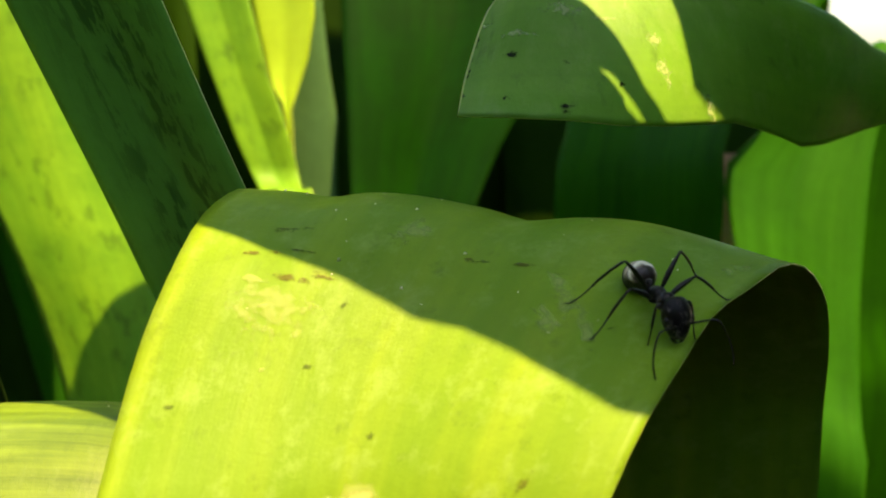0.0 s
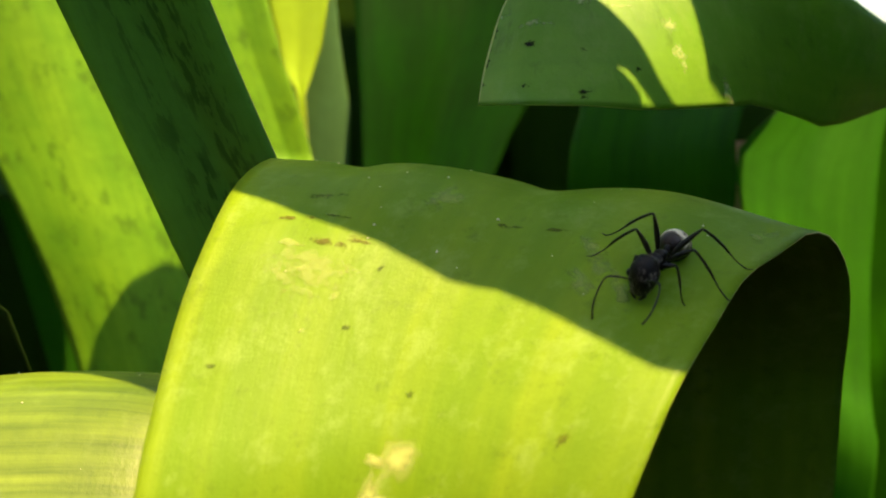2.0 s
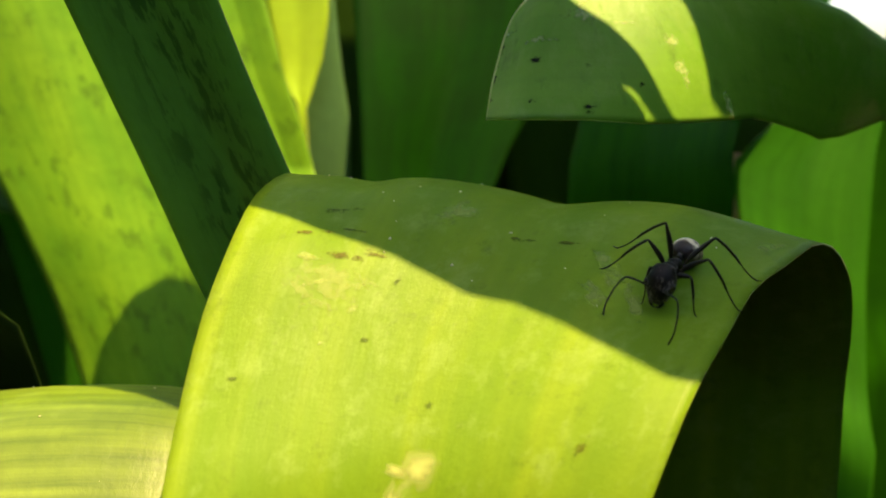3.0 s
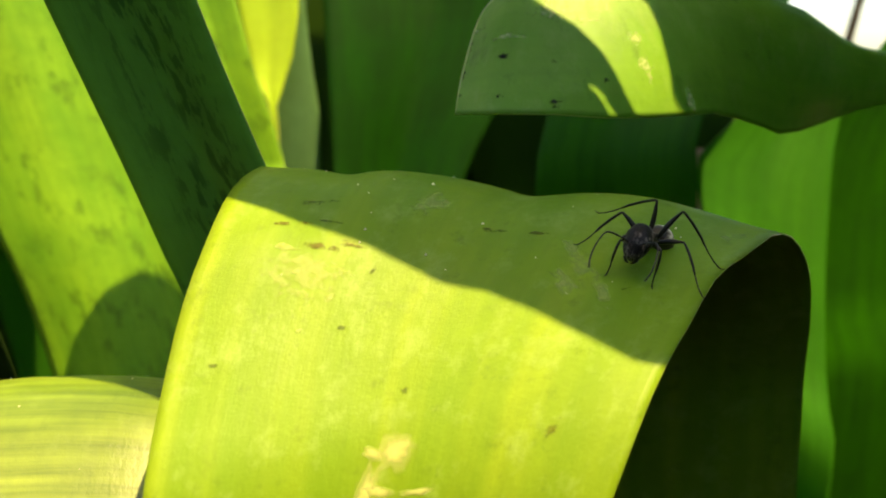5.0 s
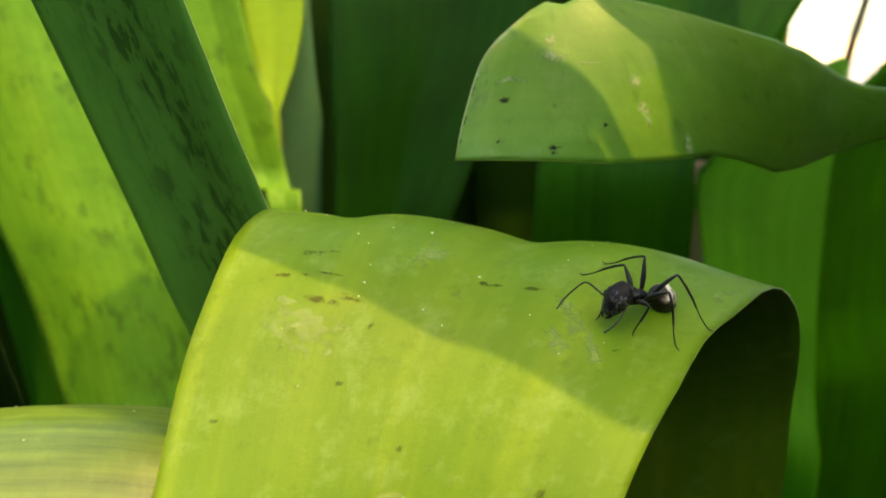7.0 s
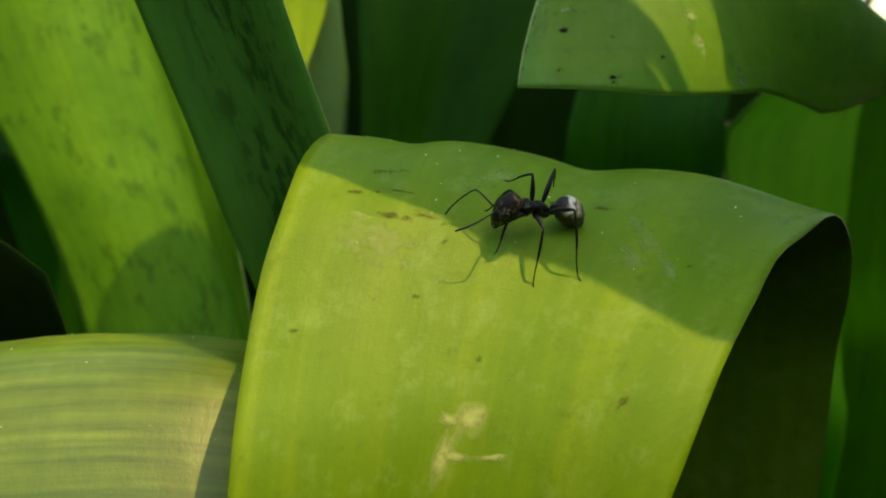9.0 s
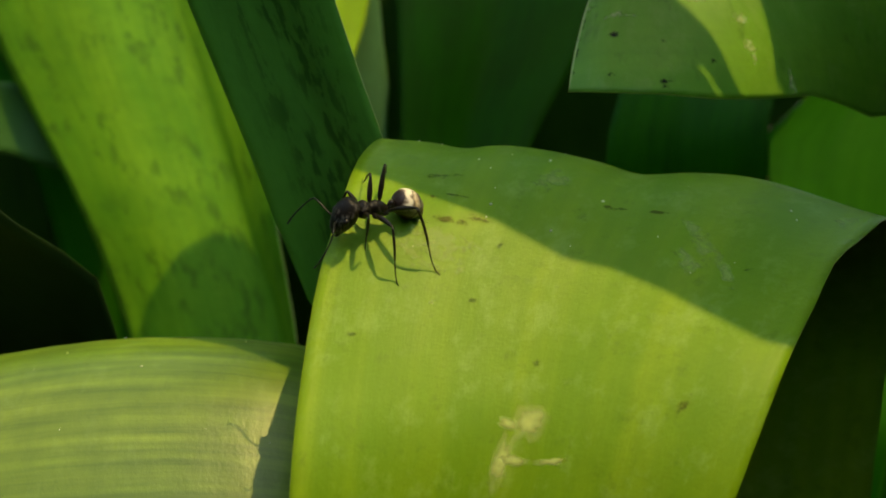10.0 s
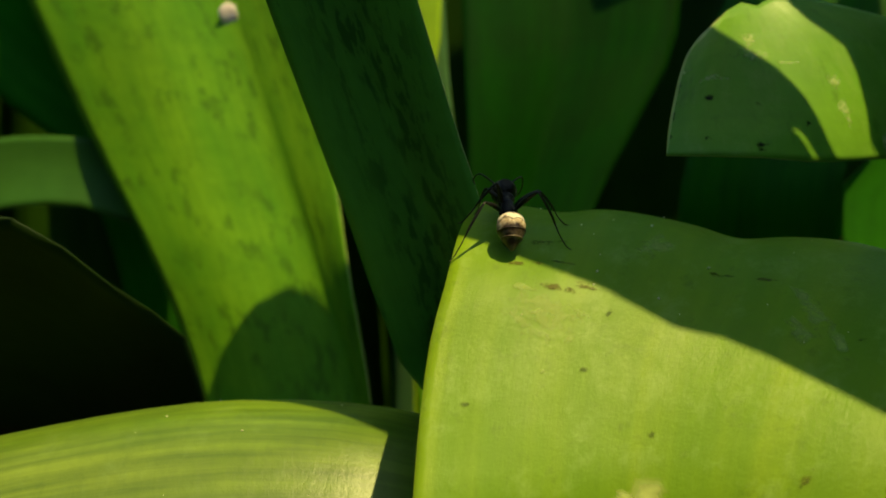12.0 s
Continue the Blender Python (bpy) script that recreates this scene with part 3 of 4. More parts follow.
overhead("broad leaf arching over above, shading the bent leaf", LEAF_CANOPY, 6.0,
    [(1.64, 13.07, 0.57), (1.94, 12.97, 0.32), (2, 12.85, 0.13), (2.29, 12.74, -0.09), (2.55, 12.69, -0.27), (2.67, 12.58, -0.53), (2.73, 12.39, -0.92), (2.81, 12.26, -1.34), (2.9, 12.21, -1.63), (3.9, 12.56, -2.33)],
    [(1.64, 13.22, 0.57), (2.24, 14.97, 0.42), (2.55, 14.95, 0.23), (3.09, 14.94, 0.01), (3.6, 14.99, -0.17), (3.97, 14.98, -0.43), (4.28, 14.89, -0.82), (4.61, 14.86, -1.24), (4.95, 14.91, -1.53), (7.3, 15.81, -1.43)],
    [((11.0, 11.2, 4.0), (11.5, 14.4, 4.0)), ((13.6, 13.0, -6.0), (14.0, 15.6, -6.0)), ((9.6, 17.0, -42.0), (10.2, 18.4, -42.0))])
overhead("leaf arching over above, shading the upright leaves", LEAF_CANOPY, 8.0,
    [(0.09, 18.88, -3.56), (0.56, 18.67, -4.9), (1.48, 18.22, -7.65), (2.75, 17.92, -9.41), (4.01, 18.27, -8.54), (4.76, 18.57, -6.75)],
    [(0.09, 18.94, -3.18), (0.34, 19.18, -2.3), (1.1, 19.37, -1.36), (1.87, 19.61, -0.45), (3.46, 20.1, 0.52), (4.83, 19.69, -0.9)],
    [((8.6, 21.4, 11.0), (8.5, 21.8, 11.0)), ((10.0, 26.0, 8.0), (9.8, 26.4, 8.0)), ((10.0, 28.0, -42.0), (9.6, 28.4, -42.0))])

overhead("leaf arching over above, shading the foot of the mottled leaf", LEAF_SHADE, 6.0,
    [(-6.99, 15.04, -13.95), (-6.39, 15.54, -12.45), (-6.14, 15.65, -11.72), (-5.67, 15.71, -11.01), (-5.04, 15.77, -10.63), (-4.57, 15.68, -10.68), (-4.2, 15.57, -10.59), (-3.92, 15.35, -10.3), (-3.42, 15.25, -10.2)],
    [(-7.19, 17.64, -7.95), (-6.59, 18.14, -6.45), (-6.34, 18.25, -5.72), (-5.87, 18.31, -5.01), (-5.24, 18.37, -4.63), (-4.77, 18.28, -4.68), (-4.4, 18.17, -4.59), (-4.12, 17.95, -4.3), (-3.62, 17.85, -4.2)],
    [((2.0, 14.6, 7.5), (2.6, 15.6, 7.5)), ((7.0, 12.5, 10.0), (7.6, 13.4, 10.0)), ((16.0, 11.0, 6.0), (16.6, 12.0, 6.0)), ((17.5, 10.0, -42.0), (18.2, 11.0, -42.0))])

# Unseen leaves added overhead to keep sun off the back of the clump.
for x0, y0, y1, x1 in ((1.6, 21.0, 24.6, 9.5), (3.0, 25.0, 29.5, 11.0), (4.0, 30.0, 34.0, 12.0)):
    leaf(back_plant, "unseen broad leaf added overhead to shade the back of the clump", LEAF_SHADE, [
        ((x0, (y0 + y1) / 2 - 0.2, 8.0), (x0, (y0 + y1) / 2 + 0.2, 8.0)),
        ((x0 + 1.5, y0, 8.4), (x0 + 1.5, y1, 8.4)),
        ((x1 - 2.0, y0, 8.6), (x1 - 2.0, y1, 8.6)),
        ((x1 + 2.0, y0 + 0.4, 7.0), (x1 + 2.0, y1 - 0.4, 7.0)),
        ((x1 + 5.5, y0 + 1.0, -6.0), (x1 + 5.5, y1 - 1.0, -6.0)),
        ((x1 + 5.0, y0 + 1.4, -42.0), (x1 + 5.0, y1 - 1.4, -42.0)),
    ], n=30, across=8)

# An unseen leaf added just beside, to keep the light from under the arched leaf.
leaf(front_plant, "unseen upright leaf added to darken the space under the arched one", LEAF_SHADE, [
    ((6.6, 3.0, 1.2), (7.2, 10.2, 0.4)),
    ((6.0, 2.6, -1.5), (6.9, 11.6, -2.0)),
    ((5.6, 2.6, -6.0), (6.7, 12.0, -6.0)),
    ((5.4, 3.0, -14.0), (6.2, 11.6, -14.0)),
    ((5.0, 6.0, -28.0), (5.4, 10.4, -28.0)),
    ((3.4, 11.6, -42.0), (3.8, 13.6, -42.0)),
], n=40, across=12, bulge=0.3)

# Dark filler put where only a shaded wedge shows between the leaves.
leaf(back_plant, "dark filler leaf standing for the shaded gap behind", LEAF_SHADE, [
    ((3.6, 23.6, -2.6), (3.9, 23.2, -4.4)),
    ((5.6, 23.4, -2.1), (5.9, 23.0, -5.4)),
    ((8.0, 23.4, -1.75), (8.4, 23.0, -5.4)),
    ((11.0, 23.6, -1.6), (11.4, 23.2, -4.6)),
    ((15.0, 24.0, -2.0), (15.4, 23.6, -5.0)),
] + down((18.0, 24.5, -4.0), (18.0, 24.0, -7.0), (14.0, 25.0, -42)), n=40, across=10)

# Pale strip added in place of the bright ground behind the gap.
leaf(back_plant, "pale strip standing for the bright ground seen through the gap", PALE_GAP, [
    ((5.56, 21.00, -2.78), (6.20, 21.00, -2.79)),
    ((5.68, 20.85, -3.34), (6.19, 20.85, -3.35)),
    ((5.72, 20.70, -4.02), (6.21, 20.70, -4.03)),
    ((5.61, 20.55, -4.81), (6.25, 20.55, -4.82)),
] + down((6.3, 20.6, -7.0), (7.1, 20.6, -7.0), (6.6, 21.5, -42)), n=30, across=8)

# Crowded filler leaves close the gaps at the back; dark green stands for shade.
rng = random.Random(7)
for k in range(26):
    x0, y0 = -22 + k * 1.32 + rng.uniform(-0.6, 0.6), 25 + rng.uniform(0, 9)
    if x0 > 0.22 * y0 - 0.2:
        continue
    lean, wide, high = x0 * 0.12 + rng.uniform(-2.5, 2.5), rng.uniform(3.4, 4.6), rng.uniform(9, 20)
    leaf(back_plant, "crowded filler leaf at the back, coloured dark for deep shade", LEAF_SHADE, [
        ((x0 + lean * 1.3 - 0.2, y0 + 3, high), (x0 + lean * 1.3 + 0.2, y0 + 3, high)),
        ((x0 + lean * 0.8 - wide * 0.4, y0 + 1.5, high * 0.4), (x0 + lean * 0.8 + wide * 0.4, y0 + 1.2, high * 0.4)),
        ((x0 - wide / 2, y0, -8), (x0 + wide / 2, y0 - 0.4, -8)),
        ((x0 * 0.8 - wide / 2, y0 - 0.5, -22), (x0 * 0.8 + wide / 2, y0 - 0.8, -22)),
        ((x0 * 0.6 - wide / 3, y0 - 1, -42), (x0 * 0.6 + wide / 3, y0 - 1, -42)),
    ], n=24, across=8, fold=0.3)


# ---- marks on the leaves ----
def nearest(g, p):
    i, j = np.unravel_index(np.argmin(((g - np.asarray(p)) ** 2).sum(2)), g.shape[:2])
    return int(i), int(j)


def sample(g, i, j):
    i, j = np.clip(i, 0, g.shape[0] - 1.001), np.clip(j, 0, g.shape[1] - 1.001)
    a, b = int(i), int(j)
    f, h = i - a, j - b
    return (g[a, b] * (1 - f) + g[a + 1, b] * f) * (1 - h) + (g[a, b + 1] * (1 - f) + g[a + 1, b + 1] * f) * h


def blotch(owner, g, p, long, wide, mat, name, label="", turn=0.0, rough=0.3, lift=0.032, seed=0):
    """An irregular thin patch that follows the leaf's surface: long and wide in centimetres, turned from the leaf's length."""
    i, j = nearest(g, p)
    nn = sheet_normals(g)
    if nn[i, j] @ np.array((0.0, -0.6, 0.6)) < 0:
        nn = -nn
    i1, j1 = min(i + 1, g.shape[0] - 1), min(j + 1, g.shape[1] - 1)
    du, dv = np.linalg.norm(g[i1, j] - g[i1 - 1, j]), np.linalg.norm(g[i, j1] - g[i, j1 - 1])
    c, s = math.cos(radians(turn)), math.sin(radians(turn))
    bm = bmesh.new()
    uvl = bm.loops.layers.uv.new("UVMap")
    spot = {}
    rings = []
    for r, up in ((0.0, 1.0), (0.6, 1.0), (1.0, 0.9)):
        ring = []
        for k in range(18 if r else 1):
            a = k * math.tau / 18
            w = 1 + rough * noise.noise((math.cos(a) * 1.6 + seed, math.sin(a) * 1.6, seed * 0.7)) * 1.6
            x, y = r * w * math.cos(a) * long / 2, r * w * math.sin(a) * wide / 2
            q = sample(g, i + (x * c - y * s) / du, j + (x * s + y * c) / dv)
            ring.append(bm.verts.new(at(q + nn[i, j] * lift * up)))
            spot[ring[-1]] = (r * math.cos(a), r * math.sin(a))
        rings.append(ring)
    for k in range(18):
        n = (k + 1) % 18
        bm.faces.new((rings[0][0], rings[1][k], rings[1][n])).smooth = True
        bm.faces.new((rings[1][k], rings[2][k], rings[2][n], rings[1][n])).smooth = True
    for f in bm.faces:
        for lp in f.loops:
            lp[uvl].uv = spot[lp.vert]
    bmesh.ops.recalc_face_normals(bm, faces=bm.faces[:])
    me = bpy.data.meshes.new(name)
    bm.to_mesh(me)
    bm.free()
    me.materials.append(mat)
    return tagged(under(new(name, me), owner), label)


MARKS = [
    ((-1.35, 9.75, -2.55), 0.03, 0.20, RUST, "brown_scar", 15), ((-1.62, 9.62, -2.62), 0.03, 0.14, RUST, "brown_scar", 25), ((0.62, 9.55, -2.82), 0.04, 0.14, RUST, "brown_scar", -10), ((0.30, 9.75, -2.65), 0.03, 0.10, MOULD, "dark_spot", 0),
    ((-1.55, 10.03, -2.35), 0.07, 0.30, RUST, "brown_scar", 10), ((-1.49, 9.46, -2.74), 0.06, 0.34, RUST, "brown_scar", 20),
    ((-1.20, 9.51, -2.72), 0.07, 0.22, RUST, "brown_scar", 15), ((-1.86, 9.72, -2.52), 0.05, 0.12, RUST, "brown_scar", 0),
    ((0.18, 9.63, -2.73), 0.05, 0.12, RUST, "brown_scar", 10), ((0.64, 8.33, -4.54), 0.12, 0.06, RUST, "brown_scar", 25),
    ((-1.61, 9.27, -2.90), 0.34, 0.55, SCAR, "pale_scratch", 30), ((-1.80, 9.50, -2.70), 0.06, 0.24, SCAR, "pale_scratch", 15),
    ((-1.30, 9.33, -2.86), 0.05, 0.26, SCAR, "pale_scratch", 25), ((-1.76, 9.32, -2.86), 0.05, 0.07, SCAR, "pale_scratch", 0),
    ((-1.73, 8.82, -3.41), 0.05, 0.05, SCAR, "pale_scratch", 0), ((-1.40, 9.08, -3.09), 0.05, 0.09, SCAR, "pale_scratch", 0),
    ((-0.88, 8.07, -4.32), 0.24, 0.22, SPOT, "pale_blotch", 0), ((-1.07, 8.04, -4.38), 0.07, 0.17, SPOT, "pale_blotch", 30), ((-0.68, 7.95, -4.50), 0.05, 0.22, SPOT, "pale_blotch", -8), ((-0.97, 7.91, -4.63), 0.07, 0.24, SPOT, "pale_blotch", 10), ((-1.07, 7.87, -4.75), 0.42, 0.13, SPOT, "pale_blotch", 5),
    ((-1.32, 8.86, -3.35), 0.06, 0.07, MOULD, "dark_spot", 0), ((-0.95, 9.36, -2.84), 0.06, 0.07, MOULD, "dark_spot", 0),
    ((-2.47, 8.55, -3.91), 0.04, 0.07, MOULD, "dark_spot", 0), ((-0.76, 8.44, -4.06), 0.06, 0.06, MOULD, "dark_spot", 0),
    ((1.07, 9.45, -2.95), 0.50, 0.14, SCAR_DULL, "pale_scratch", -35), ((1.20, 9.15, -3.21), 0.45, 0.10, SCAR_DULL, "pale_scratch", -30), ((0.85, 9.2, -3.15), 0.30, 0.12, SCAR_DULL, "pale_scratch", -40),
    ((2.75, 10.0, -2.9), 0.22, 0.14, SCAR_DULL, "pale_scratch", 10), ((-0.35, 9.9, -2.4), 0.30, 0.25, SCAR_DULL, "pale_scratch", 20),
    ((1.32, 8.95, -3.43), 0.05, 0.06, MOULD, "dark_spot", 0), ((-1.55, 9.02, -3.15), 0.03, 0.03, MOULD, "dark_spot", 0),
]
for k, (p, long, wide, mat, name, turn) in enumerate(MARKS):
    blotch(main_leaf, MAIN_GRID, p, long * 1.9, wide * 1.7, mat, name, "", turn, 0.35, seed=k * 3.7)

for k, (p, long, wide, mat) in enumerate([
    ((0.93, 11.82, -0.97), 0.13, 0.07, SPECK), ((1.55, 11.97, -1.24), 0.05, 0.05, SPECK), ((0.10, 11.3, -1.10), 0.04, 0.06, SPECK),
    ((0.80, 11.6, -1.55), 0.09, 0.05, SPECK), ((1.0, 11.65, -1.57), 0.12, 0.05, SPECK), ((0.18, 11.4, -0.72), 0.05, 0.08, RUST), ((0.14, 11.35, -0.85), 0.04, 0.05, SPECK),
    ((0.75, 11.7, -0.50), 0.34, 0.06, WAX), ((1.9, 12.2, -0.42), 0.22, 0.05, WAX),
    ((0.55, 11.6, -0.62), 0.26, 0.10, WAX), ((1.15, 11.95, -0.20), 0.30, 0.12, WAX), ((1.5, 12.1, 0.02), 0.16, 0.12, WAX), ((2.15, 12.3, -0.75), 0.16, 0.14, WAX), ((2.45, 12.45, -1.1), 0.12, 0.18, WAX),
    ((2.75, 12.55, -1.55), 0.10, 0.22, WAX), ((2.95, 12.65, -1.60), 0.07, 0.20, WAX), ((2.3, 12.35, -1.3), 0.06, 0.16, WAX), ((1.25, 12.0, -0.05), 0.10, 0.05, WAX),
    ((0.20, 11.42, -0.62), 0.05, 0.07, SPECK), ((0.10, 11.32, -1.0), 0.04, 0.05, SPECK), ((0.06, 11.28, -1.35), 0.05, 0.04, SPECK), ((0.9, 11.62, -1.58), 0.10, 0.04, SPECK), ((1.2, 11.78, -0.9), 0.05, 0.04, SPECK),
]):
    blotch(tip_leaf, TIP_GRID, p, long * 1.8, wide * 1.8, mat, "dark_speck" if mat in (SPECK, RUST) else "pale_scratch", "", 0, 0.5, seed=40 + k * 2.3)


def dust(owner, g, rows, count, name, size=0.011):
    """Fine pale grains that lie scattered on a leaf."""
    nn = sheet_normals(g)
    if nn[rows[0], g.shape[1] // 2, 2] < 0:
        nn = -nn
    pick = random.Random(11)
    verts, faces = [], []
    for _ in range(count):
        i, j = pick.uniform(*rows), pick.uniform(0, g.shape[1] - 1.01)
        r = size * pick.choice((0.5, 0.6, 0.8, 1.2))
        q = sample(g, i, j) + nn[int(i), int(j)] * (0.024 + r * 0.4)
        b = len(verts)
        for d in ((1, 0, 0), (-1, 0, 0), (0, 1, 0), (0, -1, 0), (0, 0, 1), (0, 0, -1)):
            verts.append(at(q + np.array(d) * r * pick.uniform(0.6, 1.2)))
        for f in ((0, 2, 4), (2, 1, 4), (1, 3, 4), (3, 0, 4), (2, 0, 5), (1, 2, 5), (3, 1, 5), (0, 3, 5)):
            faces.append([b + v for v in f])
    me = bpy.data.meshes.new(name)
    me.from_pydata(verts, [], faces)
    me.materials.append(DUST)
    return tagged(under(new(name, me), owner), "scattered pale dust grains", kind="stuff")


dust(main_leaf, MAIN_GRID, (18, 68), 150, "dust", 0.015)
dust(low_leaf, LOW_GRID, (12, 60), 140, "dust", 0.012)


# ---- the ant ----
def tube(bm, pts, radii, sides=8):
    """A closed limb along pts."""
    pts = [Vector(p) for p in pts]
    rings = []
    for k, (p, r) in enumerate(zip(pts, radii)):
        d = (pts[min(k + 1, len(pts) - 1)] - pts[max(k - 1, 0)]).normalized()
        q = d.to_track_quat("Z", "Y")
        rings.append([bm.verts.new(p + q @ Vector((r * math.cos(a * math.tau / sides), r * math.sin(a * math.tau / sides), 0))) for a in range(sides)])
    for a, b in zip(rings, rings[1:]):
        for k in range(sides):
            bm.faces.new((a[k], a[(k + 1) % sides], b[(k + 1) % sides], b[k])).smooth = True
    bm.faces.new(rings[0][::-1])
    bm.faces.new(rings[-1])


def lathe(bm, profile, flat=1.0, bend=0.0, sides=20):
    """A body turned about x: rows of x, radius, height of its axis; flat: height against width."""
    rings = []
    for x, r, z in profile:
        rings.append([bm.verts.new((x * CM, r * math.cos(k * math.tau / sides) * CM, (z + r * flat * math.sin(k * math.tau / sides)) * CM)) for k in range(sides)])
    for a, b in zip(rings, rings[1:]):
        for k in range(sides):
            bm.faces.new((a[k], b[k], b[(k + 1) % sides], a[(k + 1) % sides])).smooth = True
    bm.faces.new(rings[0])
    bm.faces.new(rings[-1][::-1])


def ant_part(name, bm, mat, parent, place=(0, 0, 0), label=""):
    bmesh.ops.recalc_face_normals(bm, faces=bm.faces[:])
    me = bpy.data.meshes.new(name)
    bm.to_mesh(me)
    bm.free()
    me.materials.append(mat)
    ob = new(name, me)
    ob.parent = parent
    ob.location = Vector(place) * CM
    return tagged(ob, label)


def smooth_rows(rows, n):
    p = np.asarray(rows, float)
    return curve_through(p, np.linspace(0, len(p) - 1, n)).tolist()


def hairy_black():
    """Black shell under short grey-brown hair that lies in streaks."""
    m, t, out = material("black_ant_shell")
    co = node(t, "ShaderNodeTexCoord").outputs["Object"]
    streaks = node(t, "ShaderNodeMapping", {"Vector": co, "Scale": (0.45, 1.0, 1.0)}).outputs[0]
    n1 = node(t, "ShaderNodeTexNoise", {"Vector": streaks, "Scale": 5200.0, "Detail": 4.0, "Roughness": 0.65}).outputs[0]
    n2 = node(t, "ShaderNodeTexNoise", {"Vector": co, "Scale": 900.0, "Detail": 3.0}).outputs[0]
    hair = node(t, "ShaderNodeMath", {0: ramp(t, n1, 0.45, 0.68), 1: ramp(t, n2, 0.48, 0.62)}, operation="MULTIPLY").outputs[0]
    col = mixed(t, hair, (0.009, 0.007, 0.006), (0.26, 0.23, 0.21))
    bump = node(t, "ShaderNodeBump", {"Height": n1, "Strength": 0.7, "Distance": 0.00005})
    p = node(t, "ShaderNodeBsdfPrincipled", {"Base Color": col, "Roughness": 0.40, "Specular IOR Level": 0.22, "Normal": bump.outputs[0]})
    t.links.new(p.outputs[0], out.inputs[0])
    return m


ANT_BLACK = hairy_black()
ANT_LEG = plain("dark_ant_leg", (0.014, 0.011, 0.008), 0.36, spec=0.40, grain=1200.0, vary=0.5, bump=0.3, dist=0.00004)


def hairy_shell():
    """The hind body: black plates with bands and patches of pale golden hair."""
    m, t, out = material("banded_ant_shell")
    co = node(t, "ShaderNodeTexCoord").outputs["Object"]
    sep = node(t, "ShaderNodeSeparateXYZ", {0: co})
    n1 = node(t, "ShaderNodeTexNoise", {"Vector": co, "Scale": 900.0, "Detail": 4.0}).outputs[0]
    n2 = node(t, "ShaderNodeTexNoise", {"Vector": co, "Scale": 4200.0, "Detail": 2.0}).outputs[0]
    x = node(t, "ShaderNodeMath", {0: sep.outputs[0], 1: 100.0}, operation="MULTIPLY").outputs[0]
    x = node(t, "ShaderNodeMath", {0: x, 1: ramp(t, n1, 0.3, 0.7, -0.03, 0.03)}, operation="ADD").outputs[0]
    wave = node(t, "ShaderNodeMath", {0: node(t, "ShaderNodeMath", {0: x, 1: 48.0}, operation="MULTIPLY").outputs[0]}, operation="SINE").outputs[0]
    above = ramp(t, sep.outputs[2], -0.0002, 0.0006)
    fore = ramp(t, sep.outputs[0], 0.0016, 0.0012)
    hair = node(t, "ShaderNodeMath", {0: ramp(t, wave, -0.8, -0.1), 1: above}, operation="MULTIPLY").outputs[0]
    hair = node(t, "ShaderNodeMath", {0: hair, 1: fore}, operation="MULTIPLY").outputs[0]
    hair = node(t, "ShaderNodeMath", {0: hair, 1: ramp(t, n1, 0.30, 0.44)}, operation="MULTIPLY").outputs[0]
    gold = mixed(t, ramp(t, n2, 0.3, 0.7), (0.50, 0.34, 0.18), (0.86, 0.74, 0.56))
    ring = node(t, "ShaderNodeMath", {0: ramp(t, x, 0.145, 0.125), 1: ramp(t, x, 0.075, 0.095)}, operation="MULTIPLY").outputs[0]
    ring = node(t, "ShaderNodeMath", {0: ring, 1: ramp(t, sep.outputs[2], -0.0006, 0.0001)}, operation="MULTIPLY").outputs[0]
    hind = ramp(t, x, -0.02, 0.06, 0.15, 1.0)
    hair = node(t, "ShaderNodeMath", {0: node(t, "ShaderNodeMath", {0: hair, 1: hind}, operation="MULTIPLY").outputs[0], 1: ring}, operation="MAXIMUM").outputs[0]
    gold = mixed(t, ring, gold, (0.94, 0.84, 0.68))
    col = mixed(t, hair, mixed(t, n2, (0.010, 0.007, 0.007), (0.05, 0.028, 0.02)), gold)
    bump = node(t, "ShaderNodeBump", {"Height": n2, "Strength": 0.6, "Distance": 0.00006})
    p = node(t, "ShaderNodeBsdfPrincipled", {"Base Color": col, "Roughness": ramp(t, hair, 0.0, 1.0, 0.34, 0.7), "Normal": bump.outputs[0]})
    t.links.new(p.outputs[0], out.inputs[0])
    return m


ANT_HAIRY = hairy_shell()


